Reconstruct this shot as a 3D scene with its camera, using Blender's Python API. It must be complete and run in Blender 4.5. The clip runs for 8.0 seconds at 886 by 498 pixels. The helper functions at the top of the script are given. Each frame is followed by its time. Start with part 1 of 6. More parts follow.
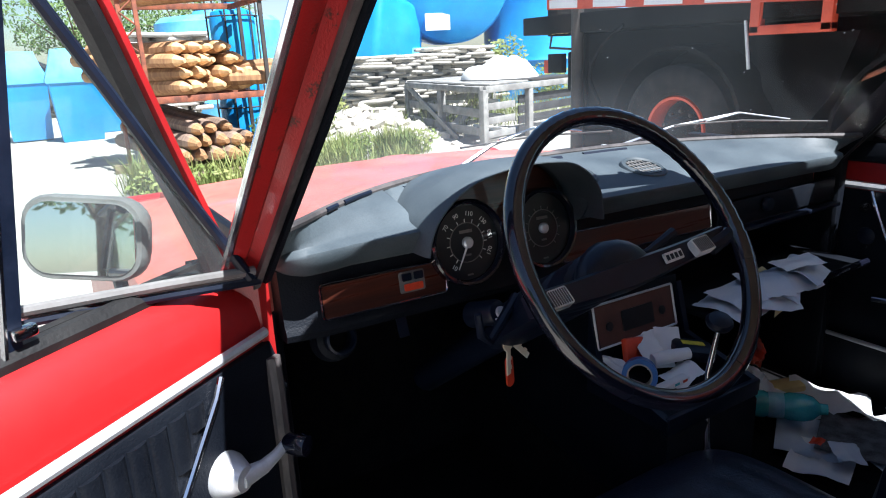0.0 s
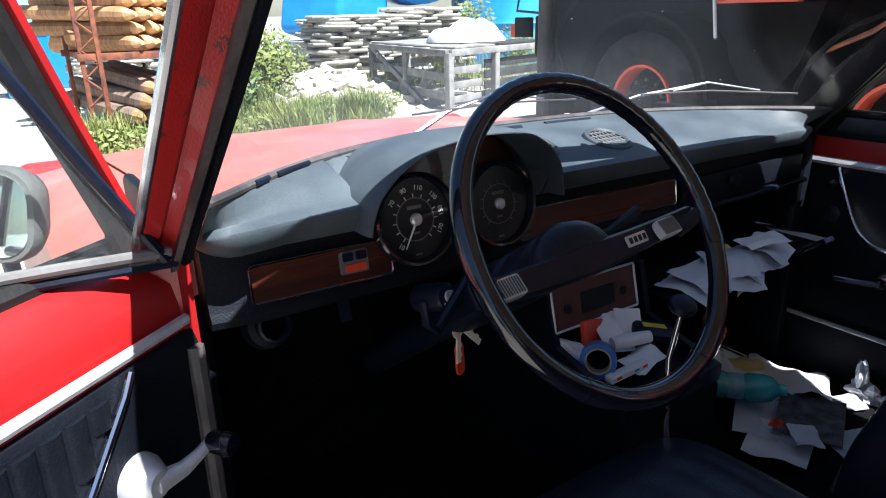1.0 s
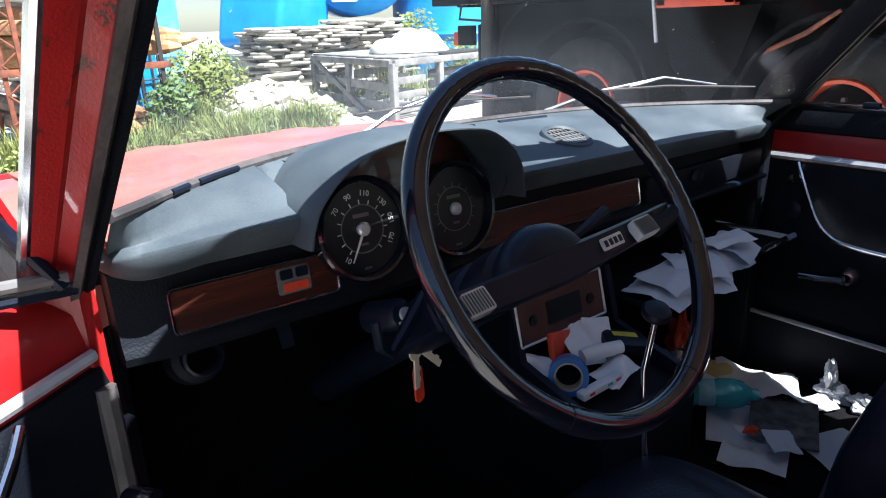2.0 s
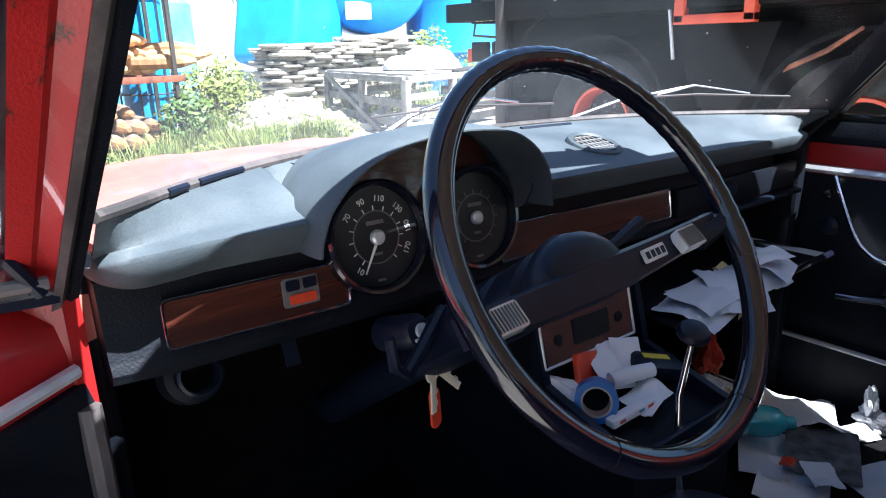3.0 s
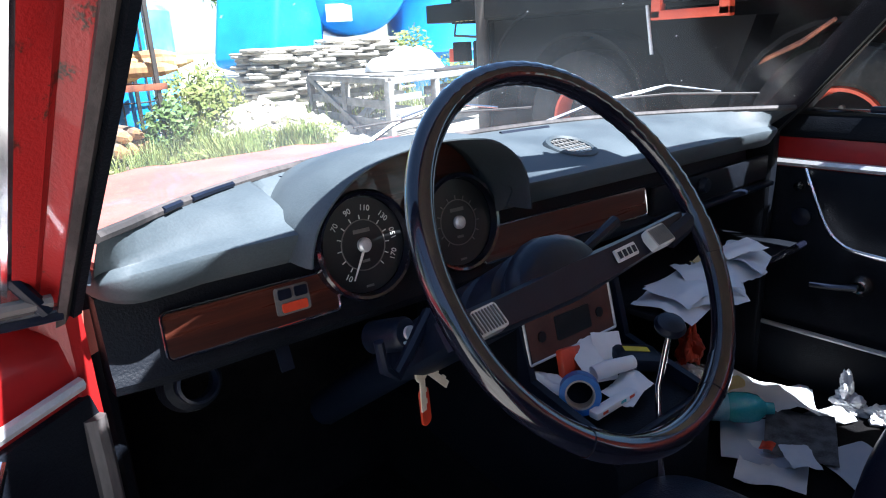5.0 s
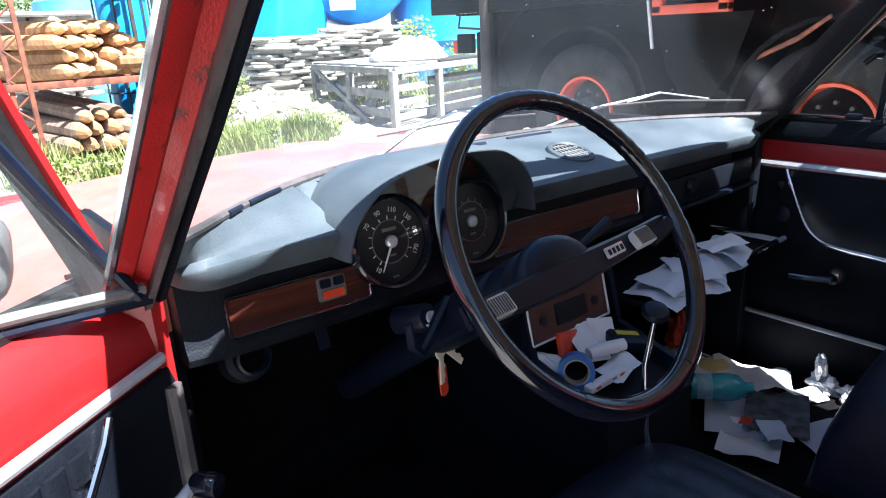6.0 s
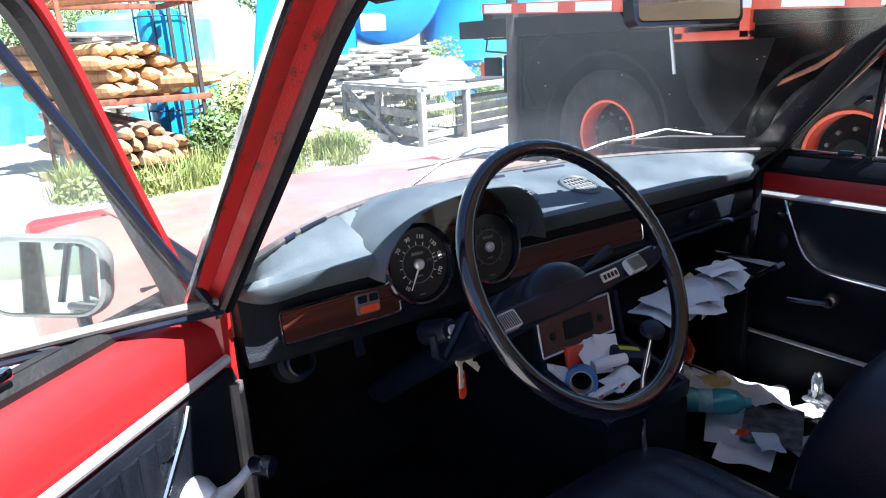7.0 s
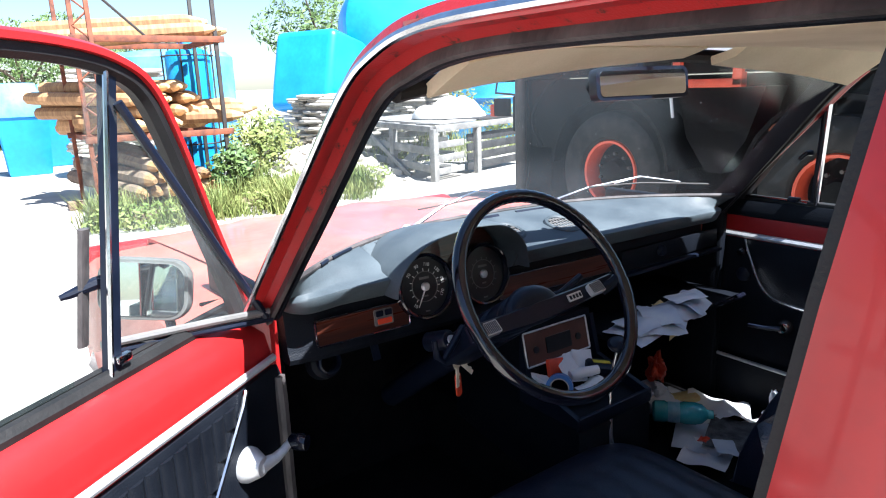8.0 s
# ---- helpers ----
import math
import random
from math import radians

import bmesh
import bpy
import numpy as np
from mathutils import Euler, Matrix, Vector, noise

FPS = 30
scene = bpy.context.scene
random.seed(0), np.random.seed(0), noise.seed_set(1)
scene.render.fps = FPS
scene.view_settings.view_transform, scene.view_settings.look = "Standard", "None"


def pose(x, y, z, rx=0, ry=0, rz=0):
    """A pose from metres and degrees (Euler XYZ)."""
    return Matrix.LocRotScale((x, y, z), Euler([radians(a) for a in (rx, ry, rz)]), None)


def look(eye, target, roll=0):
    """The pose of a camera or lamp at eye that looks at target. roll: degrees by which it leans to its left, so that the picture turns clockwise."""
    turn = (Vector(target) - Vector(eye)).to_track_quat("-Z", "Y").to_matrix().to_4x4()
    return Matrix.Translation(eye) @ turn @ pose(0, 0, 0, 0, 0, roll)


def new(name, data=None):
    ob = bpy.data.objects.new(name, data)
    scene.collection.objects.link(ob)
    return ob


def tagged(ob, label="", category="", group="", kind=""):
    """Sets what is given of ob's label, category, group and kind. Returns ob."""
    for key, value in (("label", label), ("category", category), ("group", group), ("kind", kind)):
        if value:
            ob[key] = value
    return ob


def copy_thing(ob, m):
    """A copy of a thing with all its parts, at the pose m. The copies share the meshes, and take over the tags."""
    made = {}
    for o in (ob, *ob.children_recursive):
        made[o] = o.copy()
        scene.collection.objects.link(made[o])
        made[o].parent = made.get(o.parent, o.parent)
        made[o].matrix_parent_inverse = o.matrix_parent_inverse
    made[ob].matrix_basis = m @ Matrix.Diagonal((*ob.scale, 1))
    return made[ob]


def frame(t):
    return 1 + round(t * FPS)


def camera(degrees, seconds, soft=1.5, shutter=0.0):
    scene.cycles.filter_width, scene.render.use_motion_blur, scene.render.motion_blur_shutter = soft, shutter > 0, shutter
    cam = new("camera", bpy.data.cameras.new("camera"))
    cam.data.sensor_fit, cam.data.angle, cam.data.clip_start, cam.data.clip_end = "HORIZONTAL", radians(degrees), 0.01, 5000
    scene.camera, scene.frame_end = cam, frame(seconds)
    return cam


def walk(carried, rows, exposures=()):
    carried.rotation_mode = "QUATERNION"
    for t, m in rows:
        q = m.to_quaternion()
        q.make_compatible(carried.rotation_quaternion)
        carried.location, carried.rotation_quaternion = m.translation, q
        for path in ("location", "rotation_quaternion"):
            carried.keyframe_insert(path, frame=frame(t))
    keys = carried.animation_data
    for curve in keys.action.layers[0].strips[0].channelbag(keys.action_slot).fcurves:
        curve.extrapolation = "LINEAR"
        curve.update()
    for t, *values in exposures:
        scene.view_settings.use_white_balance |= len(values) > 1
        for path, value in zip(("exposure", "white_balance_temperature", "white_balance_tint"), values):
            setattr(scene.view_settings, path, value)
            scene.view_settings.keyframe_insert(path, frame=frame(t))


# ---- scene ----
cam = camera(67.1, 8.0, soft=1.1)
PATH = [
    (0, (-0.047, 0.057, 1.207), (0.946, 1.699, 0.642), -2.7),
    (0.5, (0.001, 0.103, 1.201), (0.985, 1.733, 0.588), -1.4),
    (1, (0.018, 0.113, 1.199), (1.077, 1.673, 0.532), -1.2),
    (1.5, (0.043, 0.145, 1.187), (1.218, 1.622, 0.527), -2.4),
    (3, (0.096, 0.244, 1.139), (1.269, 1.754, 0.551), -1.4),
    (3.5, (0.1, 0.245, 1.145), (1.289, 1.75, 0.579), -1.8),
    (4, (0.101, 0.242, 1.139), (1.321, 1.721, 0.569), -2.1),
    (4.5, (0.098, 0.235, 1.141), (1.311, 1.716, 0.561), -2.7),
    (6, (-0.006, 0.139, 1.204), (1.181, 1.621, 0.577), -2.8),
    (6.5, (-0.063, 0.085, 1.225), (1.166, 1.534, 0.6), -1.4),
    (7, (-0.082, 0.032, 1.257), (1.056, 1.571, 0.679), -2.6),
    (7.5, (-0.139, -0.072, 1.285), (0.86, 1.585, 0.777), -2.7),
    (8, (-0.213, -0.174, 1.315), (0.917, 1.404, 0.833), -2.0),
]
walk(cam, [(t, look(eye, target, roll)) for t, eye, target, roll in PATH],
     [(0, 1.6, 5850, 10), (1.5, 1.55, 5850, 10), (3, 2.3, 5750, 10), (4.5, 2.25, 5750, 10), (6, 2.3, 5750, 10), (7, 2.3, 5750, 10), (8, 2.0, 5800, 10)])

# ---- light ----
SUN_WAY = Vector((-0.12, 0.60, -1.0)).normalized()
world = bpy.data.worlds.new("sky")
scene.world = world
world.use_nodes = True
wn = world.node_tree
sky = wn.nodes.new("ShaderNodeTexSky")
sky.sky_type = "NISHITA"
sky.sun_disc = False
sky.sun_elevation = math.asin(-SUN_WAY.z)
sky.sun_rotation = math.atan2(-SUN_WAY.x, -SUN_WAY.y)
sky.air_density, sky.dust_density = 1.0, 0.6
wn.links.new(sky.outputs[0], wn.nodes["Background"].inputs[0])
wn.nodes["Background"].inputs[1].default_value = 0.05
sun = new("sun", bpy.data.lights.new("sun", "SUN"))
sun.data.energy, sun.data.angle, sun.data.color = 5.0, radians(0.5), (1.0, 0.96, 0.9)
sun.matrix_world = look((6, -9, 13), Vector((6, -9, 13)) + SUN_WAY)

# ---- materials ----


def mat(name, a, b=None, rough=0.5, metal=0.0, scale=20.0, bump=0.0, bscale=None, coat=0.0, spec=0.5, stretch=(1, 1, 1), lo=0.35, hi=0.65, rvar=0.1, vary=0.0):
    """A surface that mixes two colours by a coarse and a fine noise, with relief and uneven gloss."""
    m = bpy.data.materials.new(name)
    m.use_nodes = True
    t, l = m.node_tree.nodes, m.node_tree.links
    p = t["Principled BSDF"]
    b = b or tuple(0.75 * c for c in a)
    co = t.new("ShaderNodeTexCoord")
    mp = t.new("ShaderNodeMapping")
    mp.inputs["Scale"].default_value = stretch
    l.new(co.outputs["Object"], mp.inputs[0])
    n1, n2 = t.new("ShaderNodeTexNoise"), t.new("ShaderNodeTexNoise")
    n1.inputs["Scale"].default_value, n1.inputs["Detail"].default_value = scale, 6
    n2.inputs["Scale"].default_value, n2.inputs["Detail"].default_value = bscale or scale * 9, 4
    l.new(mp.outputs[0], n1.inputs[0])
    l.new(mp.outputs[0], n2.inputs[0])
    add = t.new("ShaderNodeMath")
    add.operation = "MULTIPLY_ADD"
    l.new(n2.outputs[0], add.inputs[0])
    add.inputs[1].default_value = 0.35
    l.new(n1.outputs[0], add.inputs[2])
    r = t.new("ShaderNodeMapRange")
    r.inputs[1].default_value, r.inputs[2].default_value = lo + 0.17, hi + 0.17
    l.new(add.outputs[0], r.inputs[0])
    mix = t.new("ShaderNodeMix")
    mix.data_type = "RGBA"
    mix.inputs["A"].default_value, mix.inputs["B"].default_value = (*a, 1), (*b, 1)
    l.new(r.outputs[0], mix.inputs["Factor"])
    out = mix.outputs["Result"]
    if vary:
        info, hsv, mr = t.new("ShaderNodeObjectInfo"), t.new("ShaderNodeHueSaturation"), t.new("ShaderNodeMapRange")
        mr.inputs[3].default_value, mr.inputs[4].default_value = 1 - vary, 1 + vary
        l.new(info.outputs["Random"], mr.inputs[0])
        l.new(mr.outputs[0], hsv.inputs["Value"])
        l.new(out, hsv.inputs["Color"])
        out = hsv.outputs[0]
    l.new(out, p.inputs["Base Color"])
    rr = t.new("ShaderNodeMapRange")
    rr.inputs[3].default_value, rr.inputs[4].default_value = max(0.02, rough - rvar), min(1, rough + rvar)
    l.new(n1.outputs[0], rr.inputs[0])
    l.new(rr.outputs[0], p.inputs["Roughness"])
    p.inputs["Metallic"].default_value = metal
    p.inputs["Coat Weight"].default_value = coat
    p.inputs["Specular IOR Level"].default_value = spec
    if bump:
        bu = t.new("ShaderNodeBump")
        bu.inputs["Strength"].default_value, bu.inputs["Distance"].default_value = min(1, bump), 0.002 * max(1, bump)
        l.new(n2.outputs[0], bu.inputs["Height"])
        l.new(bu.outputs[0], p.inputs["Normal"])
    return m


def glass_mat(name, tint=(0.96, 0.98, 0.97), dirt=0.03, scale=3.0, dots=0.0, smear=0.0, dirt_color=(0.8, 0.82, 0.85), gloss_rough=0.02):
    """A thin pane: clear, with mirror gloss by angle, and a film of dust."""
    m = bpy.data.materials.new(name)
    m.use_nodes = True
    t, l = m.node_tree.nodes, m.node_tree.links
    t.remove(t["Principled BSDF"])
    clear, gloss, dust, fr = t.new("ShaderNodeBsdfTransparent"), t.new("ShaderNodeBsdfGlossy"), t.new("ShaderNodeBsdfTranslucent"), t.new("ShaderNodeLayerWeight")
    dust2 = t.new("ShaderNodeBsdfDiffuse")
    clear.inputs[0].default_value = (*tint, 1)
    gloss.inputs["Roughness"].default_value = gloss_rough
    dust.inputs[0].default_value = dust2.inputs[0].default_value = (*dirt_color, 1)
    pw, fr2 = t.new("ShaderNodeMath"), t.new("ShaderNodeMath")
    pw.operation, fr2.operation = "POWER", "MULTIPLY_ADD"
    pw.inputs[1].default_value, fr2.inputs[1].default_value, fr2.inputs[2].default_value = 5.0, 0.9, 0.035
    l.new(fr.outputs["Facing"], pw.inputs[0])
    l.new(pw.outputs[0], fr2.inputs[0])
    a, b, c = t.new("ShaderNodeMixShader"), t.new("ShaderNodeMixShader"), t.new("ShaderNodeMixShader")
    l.new(fr2.outputs[0], a.inputs[0])
    l.new(clear.outputs[0], a.inputs[1])
    l.new(gloss.outputs[0], a.inputs[2])
    c.inputs[0].default_value = 0.5
    l.new(dust.outputs[0], c.inputs[1])
    l.new(dust2.outputs[0], c.inputs[2])
    co, n, r = t.new("ShaderNodeTexCoord"), t.new("ShaderNodeTexNoise"), t.new("ShaderNodeMapRange")
    n.inputs["Scale"].default_value, n.inputs["Detail"].default_value, n.inputs["Distortion"].default_value = scale, 7, 0.6
    l.new(co.outputs["Object"], n.inputs[0])
    l.new(n.outputs[0], r.inputs[0])
    r.inputs[1].default_value, r.inputs[2].default_value = 0.35, 0.7
    r.inputs[3].default_value, r.inputs[4].default_value = dirt * 0.4, dirt * 1.6
    fac = r.outputs[0]
    if smear:      # dust thickened low on the pane, to put the washed-out sun haze there
        sx, gx, mu = t.new("ShaderNodeSeparateXYZ"), t.new("ShaderNodeMapRange"), t.new("ShaderNodeMath")
        l.new(co.outputs["Object"], sx.inputs[0])
        l.new(sx.outputs[2], gx.inputs[0])
        gx.interpolation_type = "SMOOTHSTEP"
        gx.inputs[1].default_value, gx.inputs[2].default_value = 1.17, 1.0
        gx.inputs[3].default_value, gx.inputs[4].default_value = 1.0, smear
        mu.operation = "MULTIPLY"
        l.new(fac, mu.inputs[0])
        l.new(gx.outputs[0], mu.inputs[1])
        wx, mw2 = t.new("ShaderNodeMapRange"), t.new("ShaderNodeMath")   # dust thinned on the passenger's side, where no haze lies
        l.new(sx.outputs[0], wx.inputs[0])
        wx.interpolation_type = "SMOOTHSTEP"
        wx.inputs[1].default_value, wx.inputs[2].default_value = 1.28, 0.92
        wx.inputs[3].default_value, wx.inputs[4].default_value = 0.14, 1.0
        mw2.operation = "MULTIPLY"
        l.new(mu.outputs[0], mw2.inputs[0])
        l.new(wx.outputs[0], mw2.inputs[1])
        fac = mw2.outputs[0]
    if dots:
        v, lt, mx = t.new("ShaderNodeTexVoronoi"), t.new("ShaderNodeMapRange"), t.new("ShaderNodeMath")
        v.inputs["Scale"].default_value = 26
        l.new(co.outputs["Object"], v.inputs[0])
        l.new(v.outputs["Distance"], lt.inputs[0])
        lt.inputs[1].default_value, lt.inputs[2].default_value = 0.055, 0.02
        lt.inputs[3].default_value, lt.inputs[4].default_value = 0.0, dots
        mx.operation = "MAXIMUM"
        l.new(fac, mx.inputs[0])
        l.new(lt.outputs[0], mx.inputs[1])
        fac = mx.outputs[0]
    l.new(fac, b.inputs[0])
    l.new(a.outputs[0], b.inputs[1])
    l.new(c.outputs[0], b.inputs[2])
    l.new(b.outputs[0], t["Material Output"].inputs[0])
    return m


RED = mat("red_paint", (0.44, 0.013, 0.014), (0.34, 0.010, 0.011), rough=0.40, scale=6, coat=0.2)
RED_OLD = mat("worn_red_paint", (0.34, 0.014, 0.014), (0.055, 0.020, 0.013), rough=0.38, scale=46, coat=0.25, bump=0.3, lo=0.62, hi=0.70, stretch=(1, 1, 0.45))
# Paler than red_paint: the washed-out haze over bonnet and wings is put in.
BONNET = mat("hazed_red_paint", (0.54, 0.17, 0.125), (0.47, 0.115, 0.085), rough=0.52, scale=4, coat=0.15)
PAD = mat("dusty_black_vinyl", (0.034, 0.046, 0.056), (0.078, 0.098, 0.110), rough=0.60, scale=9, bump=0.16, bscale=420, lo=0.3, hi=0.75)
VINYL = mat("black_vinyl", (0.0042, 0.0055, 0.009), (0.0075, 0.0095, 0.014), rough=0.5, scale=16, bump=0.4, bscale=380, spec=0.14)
SEATV = mat("dark_blue_black_leatherette", (0.009, 0.013, 0.026), (0.014, 0.019, 0.036), rough=0.36, scale=12, bump=0.5, bscale=300)
PLASTIC = mat("black_plastic", (0.004, 0.007, 0.016), (0.007, 0.011, 0.024), rough=0.40, scale=30, bump=0.1, spec=0.28)
BAKELITE = mat("glossy_black_plastic", (0.005, 0.006, 0.012), (0.008, 0.009, 0.018), rough=0.13, scale=30, coat=0.6)
RUBBER = mat("old_black_rubber", (0.004, 0.004, 0.0045), (0.010, 0.0095, 0.0095), rough=0.65, scale=24, bump=0.3)
GREYSEAL = mat("greyed_rubber_seal", (0.10, 0.088, 0.086), (0.035, 0.032, 0.033), rough=0.65, scale=18, bump=0.4, stretch=(1, 1, 0.3))
CHROME = mat("chrome", (0.75, 0.76, 0.78), (0.6, 0.6, 0.62), rough=0.16, metal=1.0, scale=40)
SATIN = mat("satin_aluminium", (0.72, 0.73, 0.75), (0.6, 0.61, 0.63), rough=0.38, metal=0.45, scale=60, bump=0.08)
WOOD = mat("reddish_wood_veneer", (0.085, 0.022, 0.012), (0.025, 0.008, 0.006), rough=0.3, scale=5, coat=0.35, stretch=(0.5, 6, 16), lo=0.3, hi=0.7, bump=0.1)
CREAM = mat("cream_headlining", (0.74, 0.64, 0.46), (0.64, 0.54, 0.37), rough=0.85, scale=6, bump=0.3, bscale=250)
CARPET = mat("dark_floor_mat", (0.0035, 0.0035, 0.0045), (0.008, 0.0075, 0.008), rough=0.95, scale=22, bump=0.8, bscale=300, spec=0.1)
DIAL = mat("black_dial", (0.008, 0.01, 0.012), (0.012, 0.014, 0.017), rough=0.4, scale=30)
WHITE = mat("white_print", (0.75, 0.76, 0.74), rough=0.6)
GREYP = mat("grey_plastic", (0.17, 0.165, 0.16), (0.12, 0.115, 0.11), rough=0.45)
ORANGE = mat("orange_red_plastic", (0.75, 0.07, 0.025), rough=0.4)
PAPER = mat("white_paper", (0.80, 0.81, 0.83), (0.7, 0.72, 0.76), rough=0.8, scale=5, bump=0.2, bscale=40)
# White paper with the blue of the shade put into its colour.
PAPERB = mat("shade_blue_paper", (0.52, 0.58, 0.68), (0.62, 0.66, 0.72), rough=0.75, scale=6, bump=0.2, bscale=40)
PAPERG = mat("printed_grey_paper", (0.20, 0.22, 0.24), (0.5, 0.5, 0.5), rough=0.6, scale=26, bump=0.1)
YELLOW = mat("yellowed_card", (0.75, 0.62, 0.30), (0.65, 0.5, 0.22), rough=0.7, scale=12)
TAPEBLUE = mat("blue_tape", (0.02, 0.16, 0.5), (0.02, 0.12, 0.4), rough=0.4, scale=30)
# Sun on the keys is put into this pale, barely metallic colour.
BRASS = mat("sunlit_worn_nickel_key", (0.84, 0.77, 0.62), (0.74, 0.66, 0.50), rough=0.35, metal=0.1, scale=60)
TEAL = mat("turquoise_plastic", (0.06, 0.55, 0.64), (0.14, 0.68, 0.74), rough=0.15, scale=30, coat=0.5)
TEAL.node_tree.nodes["Principled BSDF"].inputs["Transmission Weight"].default_value = 0.35
YPRINT = mat("yellow_print", (0.7, 0.6, 0.05), rough=0.5)
WSGLASS = glass_mat("dusty_windscreen_glass", dirt=0.0022, dots=0.5, smear=75, gloss_rough=0.16)
QGLASS = glass_mat("dusty_quarter_light_glass", tint=(0.88, 0.94, 0.91), dirt=0.09)
DGLASS = glass_mat("greenish_window_glass", tint=(0.86, 0.93, 0.9), dirt=0.008)
MIRROR = mat("mirror_silver", (0.85, 0.87, 0.87), (0.82, 0.84, 0.84), rough=0.02, metal=1.0, rvar=0.0)
GRAVEL = mat("pale_dusty_gravel", (0.47, 0.44, 0.39), (0.34, 0.31, 0.27), rough=0.95, scale=1.3, bump=1.0, bscale=60)
GRASS = mat("weed_green", (0.11, 0.16, 0.03), (0.25, 0.26, 0.08), rough=0.7, scale=3)
LEAF = mat("leaf_green", (0.05, 0.10, 0.025), (0.11, 0.17, 0.04), rough=0.6, scale=3)
BARK = mat("tree_bark", (0.12, 0.09, 0.06), (0.06, 0.045, 0.035), rough=0.9, scale=10, bump=1.0)
LOG = mat("peeled_timber", (0.44, 0.25, 0.11), (0.27, 0.14, 0.065), rough=0.75, scale=5, bump=0.5, stretch=(1, 1, 6), vary=0.2)
LOGEND = mat("fresh_cut_timber", (0.70, 0.46, 0.23), (0.55, 0.34, 0.16), rough=0.75, scale=14, bump=0.3, vary=0.15)
# Darker brown than peeled_timber, for the lower pile and its bearers.
LOGDARK = mat("dark_brown_timber", (0.27, 0.19, 0.13), (0.16, 0.11, 0.085), rough=0.85, scale=5, bump=0.5, stretch=(1, 1, 6), vary=0.2)
RUST = mat("rusty_steel", (0.28, 0.085, 0.04), (0.12, 0.045, 0.03), rough=0.8, scale=12, bump=0.5)
STEELDK = mat("dark_steel", (0.03, 0.028, 0.027), (0.055, 0.045, 0.04), rough=0.6, scale=10, bump=0.3)
BLUE = mat("blue_polyethylene", (0.02, 0.25, 0.62), (0.03, 0.33, 0.70), rough=0.4, scale=1.5, bump=0.1)
BLUEPALE = mat("sun_bleached_blue_polyethylene", (0.10, 0.42, 0.72), (0.2, 0.52, 0.78), rough=0.45, scale=1.5, bump=0.1)
STONE = mat("pale_limestone_slab", (0.50, 0.47, 0.41), (0.36, 0.33, 0.29), rough=0.9, scale=7, bump=0.8, vary=0.25)
# Pen timber with the shade on it put into the colour.
SHADEWOOD = mat("shade_dark_wood", (0.050, 0.048, 0.048), (0.022, 0.021, 0.022), rough=0.8, scale=6, bump=0.6)
LEAFLET = mat("dark_printed_leaflet", (0.030, 0.034, 0.040), (0.16, 0.17, 0.18), rough=0.45, scale=38, bump=0.1)
GREYWOOD = mat("weathered_grey_wood", (0.34, 0.33, 0.31), (0.2, 0.19, 0.18), rough=0.85, scale=6, bump=0.6, stretch=(1, 1, 1))
TRUCKBLK = mat("dusty_black_paint", (0.004, 0.004, 0.005), (0.009, 0.009, 0.009), rough=0.65, scale=4, bump=0.2, spec=0.08)
TYRE = mat("dusty_tyre_rubber", (0.014, 0.014, 0.015), (0.030, 0.028, 0.027), rough=0.85, scale=9, bump=0.5, spec=0.2)
ORANGEP = mat("orange_red_paint", (0.62, 0.075, 0.03), (0.5, 0.06, 0.025), rough=0.45, scale=7, bump=0.1)
SACK = mat("white_sheeting", (0.78, 0.77, 0.74), (0.66, 0.65, 0.62), rough=0.8, scale=6, bump=0.4)
SILVERCAR = mat("dark_grey_car_paint", (0.06, 0.068, 0.075), (0.05, 0.056, 0.062), rough=0.25, metal=0.4, coat=0.6)
WALLST = mat("pale_render_wall", (0.62, 0.6, 0.56), (0.5, 0.48, 0.45), rough=0.95, scale=3, bump=0.5)

# ---- building helpers ----
XC = 0.815   # middle of the car


def thing(name, loc, label, category, group="", kind=""):
    ob = new(name)
    ob.location = loc
    ob.empty_display_size = 0.05
    return tagged(ob, label, category, group, kind)


def to_mesh(name, bm, material, sharp=38):
    bmesh.ops.recalc_face_normals(bm, faces=bm.faces)
    me = bpy.data.meshes.new(name)
    bm.to_mesh(me)
    bm.free()
    me.materials.append(material)
    me.shade_smooth()
    me.set_sharp_from_angle(angle=radians(sharp))
    return me


def part(name, bm, material, parent, label="", sharp=38):
    ob = new(name, to_mesh(name, bm, material, sharp))
    if parent is not None:
        ob.parent = parent
        ob.matrix_parent_inverse = parent.matrix_basis.inverted()
    if label:
        ob["label"] = label
    return ob


def solo(name, bm, material, label, category, group="", kind="", sharp=38):
    return tagged(part(name, bm, material, None, "", sharp), label, category, group, kind)


def box(c, s, m=None, bev=0.0, bm=None, seg=2):
    bm = bm or bmesh.new()
    g = bmesh.ops.create_cube(bm, size=1.0, matrix=Matrix.Translation(c) @ Matrix.Diagonal((*s, 1)))
    vs = g["verts"]
    if bev:
        es = {e for v in vs for e in v.link_edges}
        r = bmesh.ops.bevel(bm, geom=list(es), offset=bev, segments=seg, profile=0.5, affect="EDGES")
        vs = [v for v in {*r["verts"], *(v for f in r["faces"] for v in f.verts)} if v.is_valid]
        seen, todo = set(vs), list(vs)
        while todo:
            for e in todo.pop().link_edges:
                for v in e.verts:
                    if v not in seen:
                        seen.add(v)
                        todo.append(v)
        vs = list(seen)
    if m is not None:
        bmesh.ops.transform(bm, matrix=m, verts=vs)
    return bm


